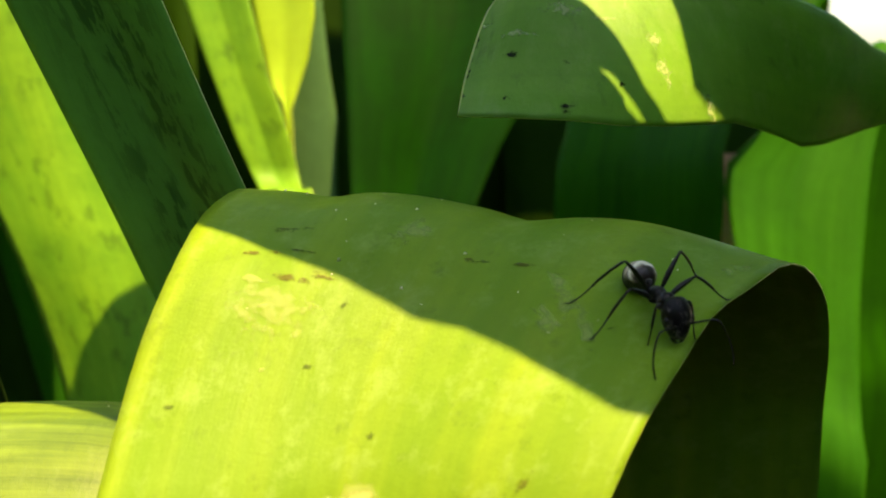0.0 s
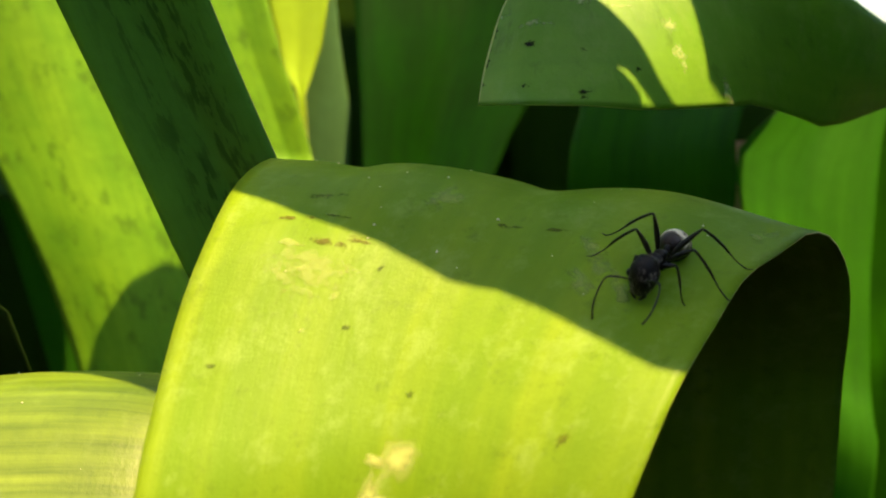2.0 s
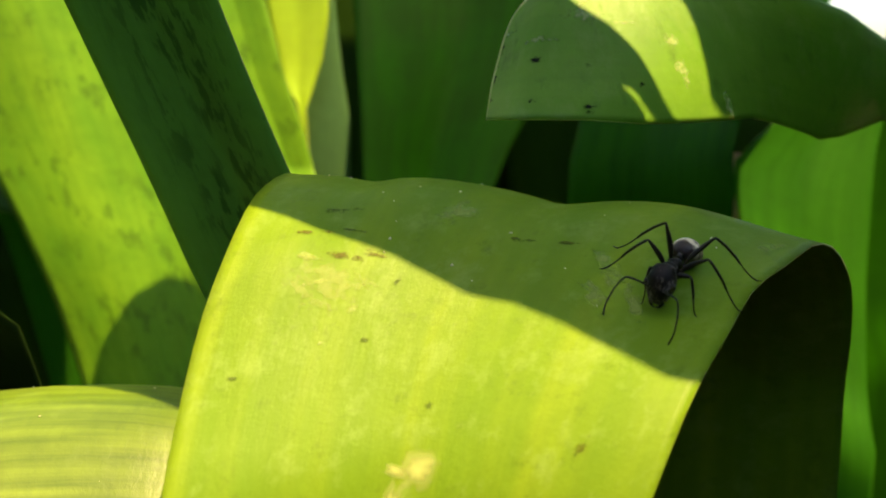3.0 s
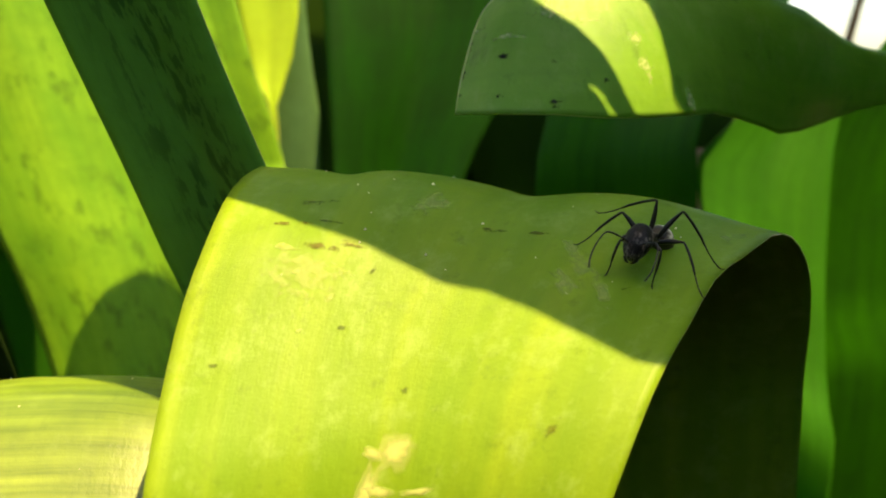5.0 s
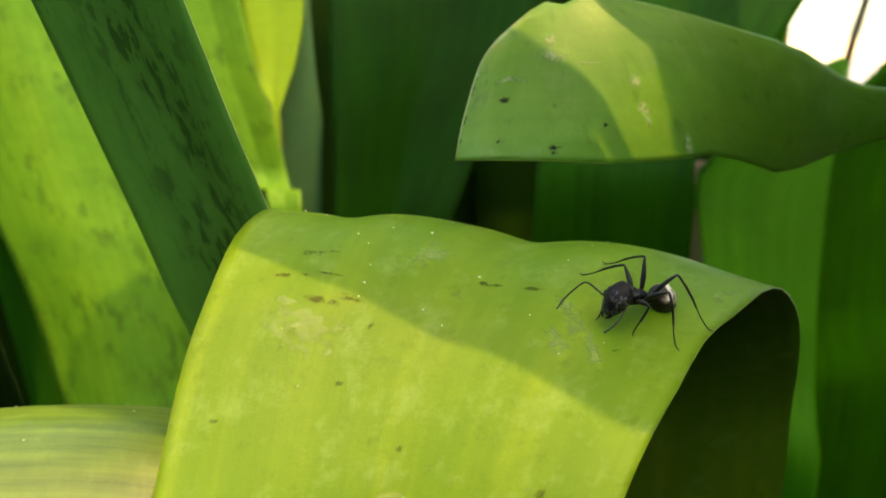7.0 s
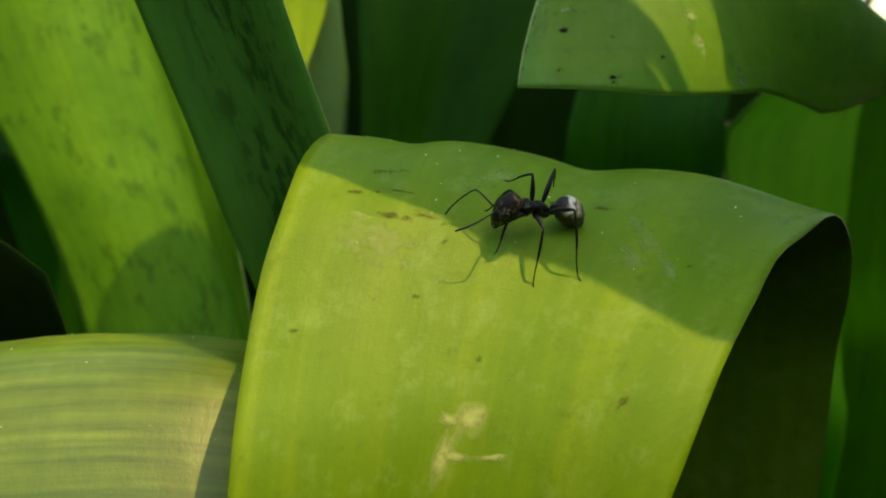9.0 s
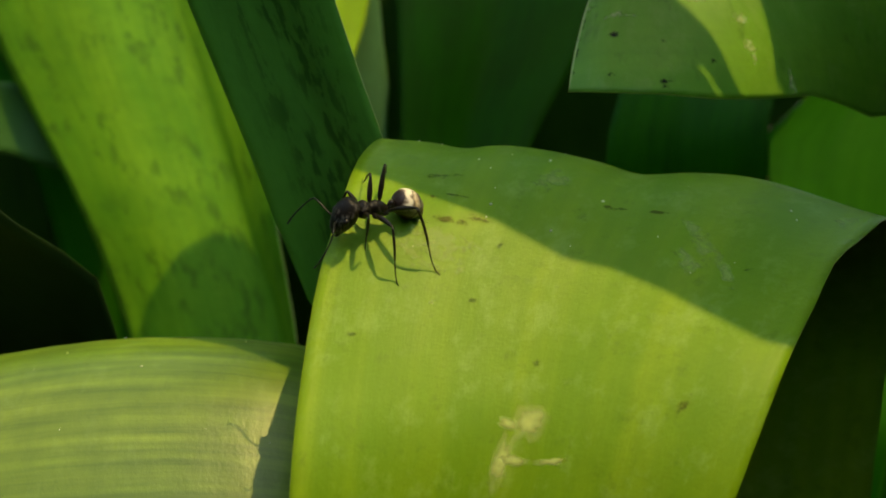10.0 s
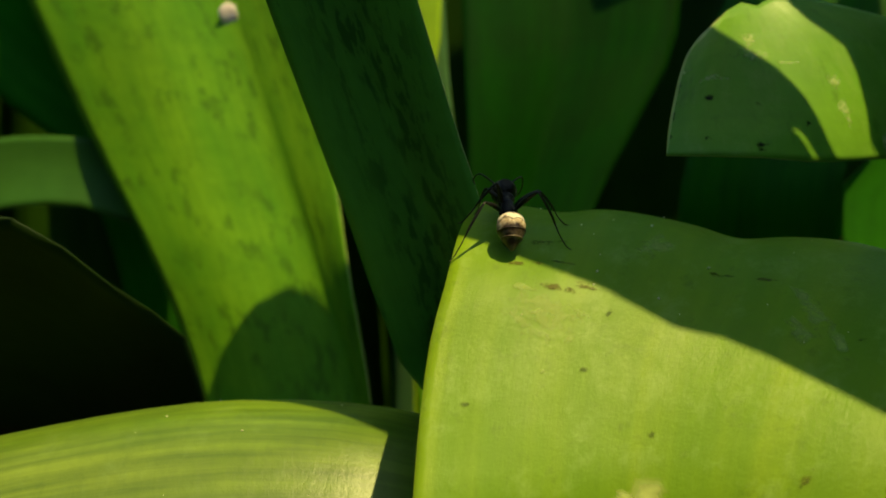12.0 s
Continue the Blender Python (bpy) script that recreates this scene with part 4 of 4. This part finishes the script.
def build_ant():
    """Eleven millimetres long; its own space has x ahead, z away from the leaf, the soles at z = 0."""
    ant = thing("ant", (0, 0, 0), "black ant with a pale-haired abdomen walking on a leaf", "ant")
    bm = bmesh.new()
    lathe(bm, smooth_rows([(-0.175, 0.012, 0.205), (-0.165, 0.048, 0.212), (-0.11, 0.074, 0.232), (-0.03, 0.070, 0.262), (0.025, 0.060, 0.258), (0.08, 0.090, 0.262), (0.13, 0.074, 0.258), (0.165, 0.034, 0.250), (0.178, 0.008, 0.246)], 34), 1.05)
    ant_part("thorax", bm, ANT_BLACK, ant)
    bm = bmesh.new()
    tube(bm, [Vector(p) * CM for p in ((-0.165, 0, 0.208), (-0.20, 0, 0.206), (-0.235, 0, 0.222), (-0.275, 0, 0.250))], [0.00022, 0.00026, 0.00028, 0.00020], 10)
    tube(bm, [Vector(p) * CM for p in ((-0.212, 0, 0.206), (-0.214, 0, 0.262), (-0.216, 0, 0.300), (-0.217, 0, 0.312))], [0.00036, 0.00044, 0.00030, 0.00006], 10)
    ant_part("waist", bm, ANT_BLACK, ant)
    bm = bmesh.new()
    lathe(bm, smooth_rows([(0.185, 0.012, 0.0), (0.172, 0.070, 0.0), (0.12, 0.128, 0.0), (0.04, 0.150, 0.0), (-0.04, 0.138, -0.002), (-0.12, 0.094, -0.008), (-0.195, 0.042, -0.014), (-0.225, 0.008, -0.018)], 40), 0.95, sides=26)
    abdomen = ant_part("abdomen", bm, ANT_HAIRY, ant, (-0.410, 0, 0.220), "black abdomen banded with pale golden hair")
    abdomen.rotation_euler = (0, radians(-35), 0)
    for x, r in ((0.075, 0.142), (-0.02, 0.146), (-0.10, 0.108)):
        bm = bmesh.new()
        lathe(bm, [(x - 0.012, r * 0.985, -0.003), (x - 0.004, r + 0.004, -0.002), (x + 0.004, r + 0.003, -0.002), (x + 0.010, r * 0.985, -0.001)], 0.95, sides=26)
        ant_part("plate_edge", bm, ANT_HAIRY, abdomen)
    bm = bmesh.new()
    lathe(bm, smooth_rows([(-0.165, 0.026, 0.014), (-0.145, 0.080, 0.012), (-0.06, 0.122, 0.005), (0.02, 0.124, 0.0), (0.09, 0.100, -0.004), (0.145, 0.068, -0.008), (0.170, 0.036, -0.010)], 32), 0.80, sides=24)
    head = ant_part("head", bm, ANT_BLACK, ant, (0.285, 0, 0.225))
    head.rotation_euler = (0, radians(58), 0)
    head.scale = (1.12, 1.08, 1.15)
    for side in (1, -1):
        bm = bmesh.new()
        bmesh.ops.create_uvsphere(bm, u_segments=12, v_segments=8, radius=0.00027)
        for v in bm.verts:
            v.co.x *= 1.25
        ant_part("eye", bm, ANT_LEG, head, (0.01, 0.112 * side, 0.034), "glossy black eye")
        bm = bmesh.new()
        tube(bm, [Vector(p) * CM for p in ((0.13, 0.046 * side, -0.012), (0.158, 0.050 * side, -0.018), (0.182, 0.036 * side, -0.022), (0.196, 0.006 * side, -0.024))], [0.00024, 0.00020, 0.00012, 0.00004], 8)
        ant_part("mandible", bm, ANT_LEG, head)
    feelers, legs = [], []
    for side in (1, -1):
        bm = bmesh.new()
        pts = [(0, 0, 0), (0.05, 0.06 * side, 0.06), (0.10, 0.16 * side, 0.11), (0.14, 0.22 * side, 0.11), (0.24, 0.26 * side, 0.03), (0.35, 0.27 * side, -0.06), (0.43, 0.25 * side, -0.13)]
        tube(bm, [Vector(p) * CM for p in smooth_rows(pts, 22)], np.interp(np.linspace(0, 1, 22), [0, 0.45, 0.5, 1], [0.000089, 0.000096, 0.000074, 0.000089]).tolist(), 6)
        feelers.append(ant_part("antenna", bm, ANT_LEG, ant, (0.375, 0.045 * side, 0.205)))
        for hip, long, low, rest in LEG_PAIRS:
            bm = bmesh.new()
            tube(bm, [Vector((x, 0, z)) * CM for x, z in ((-0.02, 0.01), (0.02, 0.0), (0.06, -0.004), (0.08, 0.0))], [0.000148, 0.000266, 0.000237, 0.000133], 8)
            tube(bm, [Vector((f * long, 0, 0.05 * long * math.sin(math.pi * f))) * CM for f in (0.15, 0.3, 0.5, 0.75, 0.93, 1.0)], [0.000120, 0.000235, 0.000275, 0.000220, 0.000135, 0.000118], 8)
            leg = ant_part("leg", bm, ANT_LEG, ant, (hip[0], hip[1] * side, hip[2]))
            bm = bmesh.new()
            tube(bm, [Vector((f * low, 0, w * low)) * CM for f, w in ((0, 0), (0.06, 0.012), (0.22, 0.022), (0.45, 0.015), (0.56, 0.0), (0.60, -0.004))], [0.000104, 0.000126, 0.000141, 0.000133, 0.000104, 0.000074], 8)
            tube(bm, [Vector((f * low, 0, w * low)) * CM for f, w in ((0.59, -0.003), (0.72, -0.018), (0.86, -0.018), (0.97, -0.004), (1.0, 0.02), (1.03, 0.05))], [0.000074, 0.000067, 0.000067, 0.000067, 0.000052, 0.000030], 6)
            shin = ant_part("shin", bm, ANT_LEG, leg, (long, 0, 0))
            legs.append((leg, shin, np.array((hip[0], hip[1] * side, hip[2])), long, low, np.array((rest[0], rest[1] * side, 0.0))))
    return ant, legs, feelers


# Hip, length of thigh, length of shin and foot, and where the foot rests: the fore, middle and hind pair.
LEG_PAIRS = (
    ((0.10, 0.045, 0.225), 0.22, 0.36, (0.27, 0.23)),
    ((0.0, 0.05, 0.215), 0.34, 0.56, (0.04, 0.66)),
    ((-0.10, 0.045, 0.205), 0.43, 0.68, (-0.42, 0.68)),
)
ant, ANT_LEGS, ANT_FEELERS = build_ant()


# ---- small loose things ----
def petal():
    bm = bmesh.new()
    bmesh.ops.create_icosphere(bm, subdivisions=3, radius=0.0019)
    for v in bm.verts:
        v.co = Vector((v.co.x * 1.0, v.co.y * 0.35 + 0.0006 * math.cos(v.co.x * 900), v.co.z * 1.15)) * (1 + 0.25 * noise.noise(v.co * 700))
    for f in bm.faces:
        f.smooth = True
    me = bpy.data.meshes.new("petal")
    bm.to_mesh(me)
    bm.free()
    me.materials.append(PETAL)
    ob = tagged(new("petal", me), "small pale petal stuck to the mottled leaf", "petal")
    ob.location = at((-6.48, 20.73, 0.49))


petal()


def stem(points, r, label):
    bm = bmesh.new()
    tube(bm, [at(p) for p in smooth_rows(points, 16)], [r * CM] * 16, 8)
    me = bpy.data.meshes.new("stem")
    bm.to_mesh(me)
    bm.free()
    me.materials.append(STEM)
    tagged(new("stem", me), label, "stem")


stem([(13.5, 30.0, 6.0), (13.9, 30.0, 2.0), (13.2, 30.0, -1.5), (12.4, 30.2, -8.0), (12.0, 30.4, -24.0), (12.0, 30.4, -42.3)], 0.14, "thin dry stem standing in the soil")


# ---- a thin cloud that drifts across the sun ----
def cloud_material():
    m, t, out = material("thin_cloud")
    co = node(t, "ShaderNodeTexCoord").outputs["Object"]
    far = node(t, "ShaderNodeVectorMath", {0: node(t, "ShaderNodeMapping", {"Vector": co, "Scale": (1 / 50, 1 / 34, 0.0)}).outputs[0]}, operation="LENGTH").outputs["Value"]
    wisp = node(t, "ShaderNodeTexNoise", {"Vector": co, "Scale": 0.05, "Detail": 4.0}).outputs[0]
    edge = node(t, "ShaderNodeMath", {0: far, 1: ramp(t, wisp, 0.3, 0.7, -0.06, 0.06)}, operation="ADD").outputs[0]
    across = node(t, "ShaderNodeSeparateXYZ", {0: co}).outputs[0]
    dense = node(t, "ShaderNodeMath", {0: ramp(t, edge, 0.98, 0.84), 1: ramp(t, across, -35.0, 35.0, 0.54, 0.68)}, operation="MULTIPLY").outputs[0]
    clear = node(t, "ShaderNodeBsdfTransparent")
    white = node(t, "ShaderNodeBsdfTranslucent", {"Color": (0.95, 0.93, 0.88, 1)})
    t.links.new(node(t, "ShaderNodeMixShader", {0: dense, 1: clear.outputs[0], 2: white.outputs[0]}).outputs[0], out.inputs[0])
    return m


def build_cloud():
    bm = bmesh.new()
    bmesh.ops.create_icosphere(bm, subdivisions=5, radius=1)
    for v in bm.verts:
        w = 1 + 0.10 * noise.noise(v.co * 2.2) + 0.05 * noise.noise(v.co * 6)
        v.co = Vector((v.co.x * 50 * w, v.co.y * 34 * w, v.co.z * (5 if v.co.z > 0 else 1.5) * w))
    for f in bm.faces:
        f.smooth = True
    me = bpy.data.meshes.new("cloud")
    bm.to_mesh(me)
    bm.free()
    me.materials.append(cloud_material())
    return tagged(new("cloud", me), "thin white cloud drifting across the sun", "cloud", kind="structure")


cloud = build_cloud()
CLOUD_HIGH = 120.0


# ---- unseen dark leaves added round and behind the lens to block low light ----
def bed():
    pick = random.Random(5)
    verts, faces = [], []
    for _ in range(800):
        a = pick.uniform(math.radians(150), math.radians(390))
        near = math.radians(280) < a < math.radians(335)
        r = pick.uniform(0.26 if near else 0.62 if a > 5.8 else 0.36, 0.95)
        x, y = r * math.cos(a), r * math.sin(a) + 0.05
        high, wide = min(0.85, pick.uniform(0.8, 1.05) * (0.40 + 1.2 * r)), pick.uniform(0.018, 0.030)
        turn = pick.uniform(0, math.tau) if r > 0.36 else a + pick.uniform(-0.5, 0.5)
        lean = Vector((math.cos(turn), math.sin(turn), 0)) * pick.uniform(0.05, 0.22)
        side = Vector((-math.sin(turn), math.cos(turn), 0))
        b = len(verts)
        for k in range(7):
            f = k / 6
            p = Vector((x, y, 0)) + lean * f * f + Vector((0, 0, high * (f - 0.18 * f**3)))
            w = wide * (0.6 + 0.8 * f - 1.38 * f**3)
            verts += [p - side * w, p + lean.normalized() * w * 0.25, p + side * w]
        for k in range(6):
            q = b + 3 * k
            faces += [(q, q + 1, q + 4, q + 3), (q + 1, q + 2, q + 5, q + 4)]
    me = bpy.data.meshes.new("added_strap_leaves")
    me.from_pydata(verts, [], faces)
    me.materials.append(LEAF_DEEP_SHADE)
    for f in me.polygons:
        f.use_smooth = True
    tagged(new("added_strap_leaves", me), "unseen dark strap leaves added round the lens to block low light", "plants", kind="stuff")


bed()


# ---- ground: the bed of soil, and pale paving beyond it ----
def ground():
    n, half = 60, 60.0
    bm = bmesh.new()
    xs = [math.copysign(abs(k) ** 2.6, k) * half for k in np.linspace(-1, 1, n)]
    vs = [[bm.verts.new((x, y + 0.2, 0.006 * noise.noise((x * 14, y * 14, 0)) - 0.004)) for x in xs] for y in xs]
    for i in range(n - 1):
        for j in range(n - 1):
            bm.faces.new((vs[i][j], vs[i][j + 1], vs[i + 1][j + 1], vs[i + 1][j])).smooth = True
    me = bpy.data.meshes.new("ground")
    bm.to_mesh(me)
    bm.free()
    me.materials.append(SOIL)
    tagged(new("ground", me), "dark garden soil under the plants", "ground", kind="structure")
    bm = bmesh.new()
    bmesh.ops.create_cube(bm, size=1, matrix=Matrix.Translation((0, 31.2, 0.0)) @ Matrix.Diagonal((80, 60.6, 0.06, 1)))
    bmesh.ops.bevel(bm, geom=bm.edges[:], offset=0.008, segments=2, affect="EDGES")
    me = bpy.data.meshes.new("pavement")
    bm.to_mesh(me)
    bm.free()
    me.materials.append(PAVING)
    tagged(new("pavement", me), "pale sunlit paving beyond the bed", "pavement", kind="structure")


ground()


# ---- what moves ----
# Seconds, the place of the ant's thorax, the way it faces, and the way its back faces.
ANT_WAY = [
    (0, (1.830, 8.945, -2.864), (0.298, -0.889, -0.348), (0.042, -0.352, 0.935)),
    (0.5, (1.760, 8.966, -2.853), (0.093, -0.926, -0.366), (0.026, -0.366, 0.930)),
    (1, (1.648, 8.953, -2.877), (-0.319, -0.883, -0.344), (-0.003, -0.363, 0.932)),
    (1.5, (1.571, 8.957, -2.877), (-0.414, -0.815, -0.405), (-0.041, -0.428, 0.903)),
    (2, (1.512, 8.986, -2.865), (-0.595, -0.764, -0.249), (0.013, -0.319, 0.948)),
    (2.5, (1.513, 8.978, -2.869), (-0.595, -0.764, -0.249), (0.013, -0.319, 0.948)),
    (3, (1.543, 9.000, -2.835), (-0.553, -0.795, -0.250), (0.017, -0.310, 0.951)),
    (4.8, (1.691, 9.235, -2.711), (-0.543, -0.830, 0.128), (0.248, -0.013, 0.969)),
    (5, (1.691, 9.235, -2.711), (-0.543, -0.830, 0.128), (0.248, -0.013, 0.969)),
    (5.5, (1.665, 9.308, -2.641), (-0.722, -0.690, 0.039), (0.202, -0.156, 0.967)),
    (6, (1.742, 9.310, -2.647), (-0.707, -0.699, 0.107), (0.252, -0.108, 0.962)),
    (6.5, (1.698, 9.369, -2.601), (-0.769, -0.625, 0.133), (0.270, -0.129, 0.954)),
    (7, (1.673, 9.265, -2.682), (-0.820, -0.550, 0.155), (0.280, -0.150, 0.948)),
    (7.5, (1.666, 9.259, -2.683), (-0.847, -0.503, 0.175), (0.292, -0.164, 0.942)),
    (7.7, (1.666, 9.259, -2.683), (-0.847, -0.503, 0.175), (0.292, -0.164, 0.942)),
    (8.1, (1.445, 9.258, -2.655), (-0.867, -0.470, 0.165), (0.276, -0.191, 0.942)),
    (8.5, (0.868, 9.255, -2.633), (-0.915, -0.379, 0.138), (0.232, -0.262, 0.937)),
    (8.9, (0.100, 9.253, -2.607), (-0.960, -0.259, 0.102), (0.176, -0.347, 0.921)),
    (9.3, (-0.760, 9.250, -2.630), (-0.975, -0.200, 0.020), (0.119, -0.427, 0.896)),
    (9.4, (-1.320, 9.240, -2.600), (-0.985, -0.160, 0.050), (0.119, -0.427, 0.896)),
    (9.5, (-1.734, 9.235, -2.566), (-0.988, -0.138, 0.066), (0.119, -0.427, 0.896)),
    (9.7, (-1.880, 9.220, -2.565), (-0.970, -0.230, 0.010), (0.117, -0.420, 0.900)),
    (10, (-2.246, 9.171, -2.563), (-0.888, -0.451, -0.088), (0.113, -0.401, 0.909)),
    (10.5, (-2.248, 9.125, -2.665), (-0.961, -0.276, -0.001), (0.118, -0.413, 0.903)),
    (11, (-2.378, 9.266, -2.474), (-0.862, 0.468, 0.320), (-0.010, -0.400, 0.917)),
    (11.5, (-2.333, 9.711, -2.165), (-0.616, 0.715, 0.460), (0.120, -0.460, 0.880)),
    (12, (-1.920, 10.100, -1.989), (-0.037, 0.936, 0.430), (0.041, -0.420, 0.907)),
]


# The bent leaf tip sways in the air: seconds, turn about the upright, rise, in degrees, about a place near its bend.
TIP_HINGE = (5.5, 13.8, -1.2)
TIP_SWAY = [(0, 3.0, 2.0), (0.5, 2.0, 0.5), (1, -1.0, 0.0), (1.5, 0.5, 0.0), (2, 1.0, 0.0), (2.5, 1.0, 0.4), (3, 0.5, 0.0), (4.8, 0.0, 0.0), (7.7, 0.0, 0.0), (12, 0.0, 0.0)]
THORAX = 0.25


def facing(ahead, up):
    up = Vector(up).normalized()
    x = Vector(ahead)
    x = (x - up * x.dot(up)).normalized()
    return Matrix((x, up.cross(x), up)).transposed()


def standing(t):
    """The ant's own space at a time, in centimetres: origin and axes."""
    times = [r[0] for r in ANT_WAY]
    place, ahead, up = (np.array([np.interp(t, times, [r[k][c] for r in ANT_WAY]) for c in range(3)]) for k in (1, 2, 3))
    turn = np.array(facing(ahead, up))
    return place - turn[:, 2] * THORAX, turn


LEAF_NORMALS = sheet_normals(MAIN_GRID)


def on_leaf(p):
    """The nearest place on the arched leaf, and its outward normal."""
    i, j = nearest(MAIN_GRID, p)
    n = LEAF_NORMALS[i, j] * (1 if LEAF_NORMALS[i, j] @ np.array((0.0, -0.5, 1.0)) > 0 else -1)
    q = MAIN_GRID[i, j]
    if 0 < j < MAIN_GRID.shape[1] - 1:
        q = p - n * ((p - q) @ n)
    return q + n * 0.03, n


def steps(beats):
    """Where each foot stands from beat to beat: it stays put until the body has gone on, then steps to its place of rest."""
    feet, stand, swing = [], [], []
    for k, (_, _, _, _, _, rest) in enumerate(ANT_LEGS):
        o, turn = standing(0.0)
        stand.append(on_leaf(o + turn @ rest)[0])
        swing.append(None)
    for n, t in enumerate(beats):
        o, turn = standing(min(t + 0.15, 12.0))
        row = []
        for k, (_, _, _, _, _, rest) in enumerate(ANT_LEGS):
            goal, up = on_leaf(o + turn @ rest)
            busy = [m for m in range(6) if swing[m] is not None]
            if swing[k] is None and np.linalg.norm(goal - stand[k]) > 0.20 and (np.linalg.norm(goal - stand[k]) > 0.42 or all((m + m // 3) % 2 == (k + k // 3) % 2 for m in busy)):
                swing[k] = (n, stand[k], goal)
            if swing[k] is not None:
                began, a, b = swing[k]
                f = min(1.0, (n - began + 1) / 2)
                row.append(a * (1 - f) + b * f + up * 0.10 * math.sin(math.pi * f))
                if f >= 1:
                    stand[k], swing[k] = b, None
            else:
                row.append(stand[k])
        feet.append(row)
    return feet


def bent(hip, foot, long, low):
    """The poses of thigh and shin, in the ant's space, that bring the foot from the hip to its place, the knee up."""
    d = foot - hip
    reach = min(max(np.linalg.norm(d), abs(long - low) + 0.03), long + low - 0.02)
    d = d / np.linalg.norm(d)
    out = np.array((0.0, 0.0, 1.0)) - d * d[2]
    out /= np.linalg.norm(out)
    c = (long * long + reach * reach - low * low) / (2 * long * reach)
    a = math.acos(max(-1.0, min(1.0, c)))
    x = d * math.cos(a) + out * math.sin(a)
    z = out * math.cos(a) - d * math.sin(a)
    y = np.cross(z, x)
    thigh = Matrix.Translation(Vector(hip) * CM) @ Matrix((x, y, z)).transposed().to_4x4()
    way = d * reach - x * long
    bend = math.atan2(-(way @ z), way @ x)
    return thigh, Matrix.Translation((long * CM, 0, 0)) @ Matrix.Rotation(bend, 4, "Y")


def motions():
    sunward = SUN_FROM * (CLOUD_HIGH / SUN_FROM.z)
    walk(cloud, [(t, Matrix.Translation(sunward + Vector(((t - 8.28) * 24.3, (t - 8.28) * 3.0, 0)))) for t in (0, 4, 8, 12)])
    beats = [k * 0.1 for k in range(121)]
    stands = [standing(t) for t in beats]
    walk(ant, [(t, Matrix.Translation(at(o)) @ Matrix(turn.tolist()).to_4x4()) for t, (o, turn) in zip(beats, stands)])
    walk(tip_leaf, [(t, Matrix.Translation(at(TIP_HINGE)) @ pose(0, 0, 0, 0, dip, swing) @ Matrix.Translation(-at(TIP_HINGE))) for t, swing, dip in TIP_SWAY])
    feet = steps(beats)
    for k, (leg, shin, hip, long, low, _) in enumerate(ANT_LEGS):
        poses = [bent(hip, turn.T @ (feet[n][k] - o), long, low) for n, (o, turn) in enumerate(stands)]
        walk(leg, [(t, p[0]) for t, p in zip(beats, poses)])
        walk(shin, [(t, p[1]) for t, p in zip(beats, poses)])
    for k, feeler in enumerate(ANT_FEELERS):
        root, side = feeler.location.copy(), (1 if k == 0 else -1)
        walk(feeler, [(t, Matrix.Translation(root) @ pose(0, 0, 0, 0, 10 + 14 * math.sin(2.6 * t + k * 1.9), side * (2 + 12 * math.sin(1.9 * t + k)))) for t in beats[::2]])


motions()
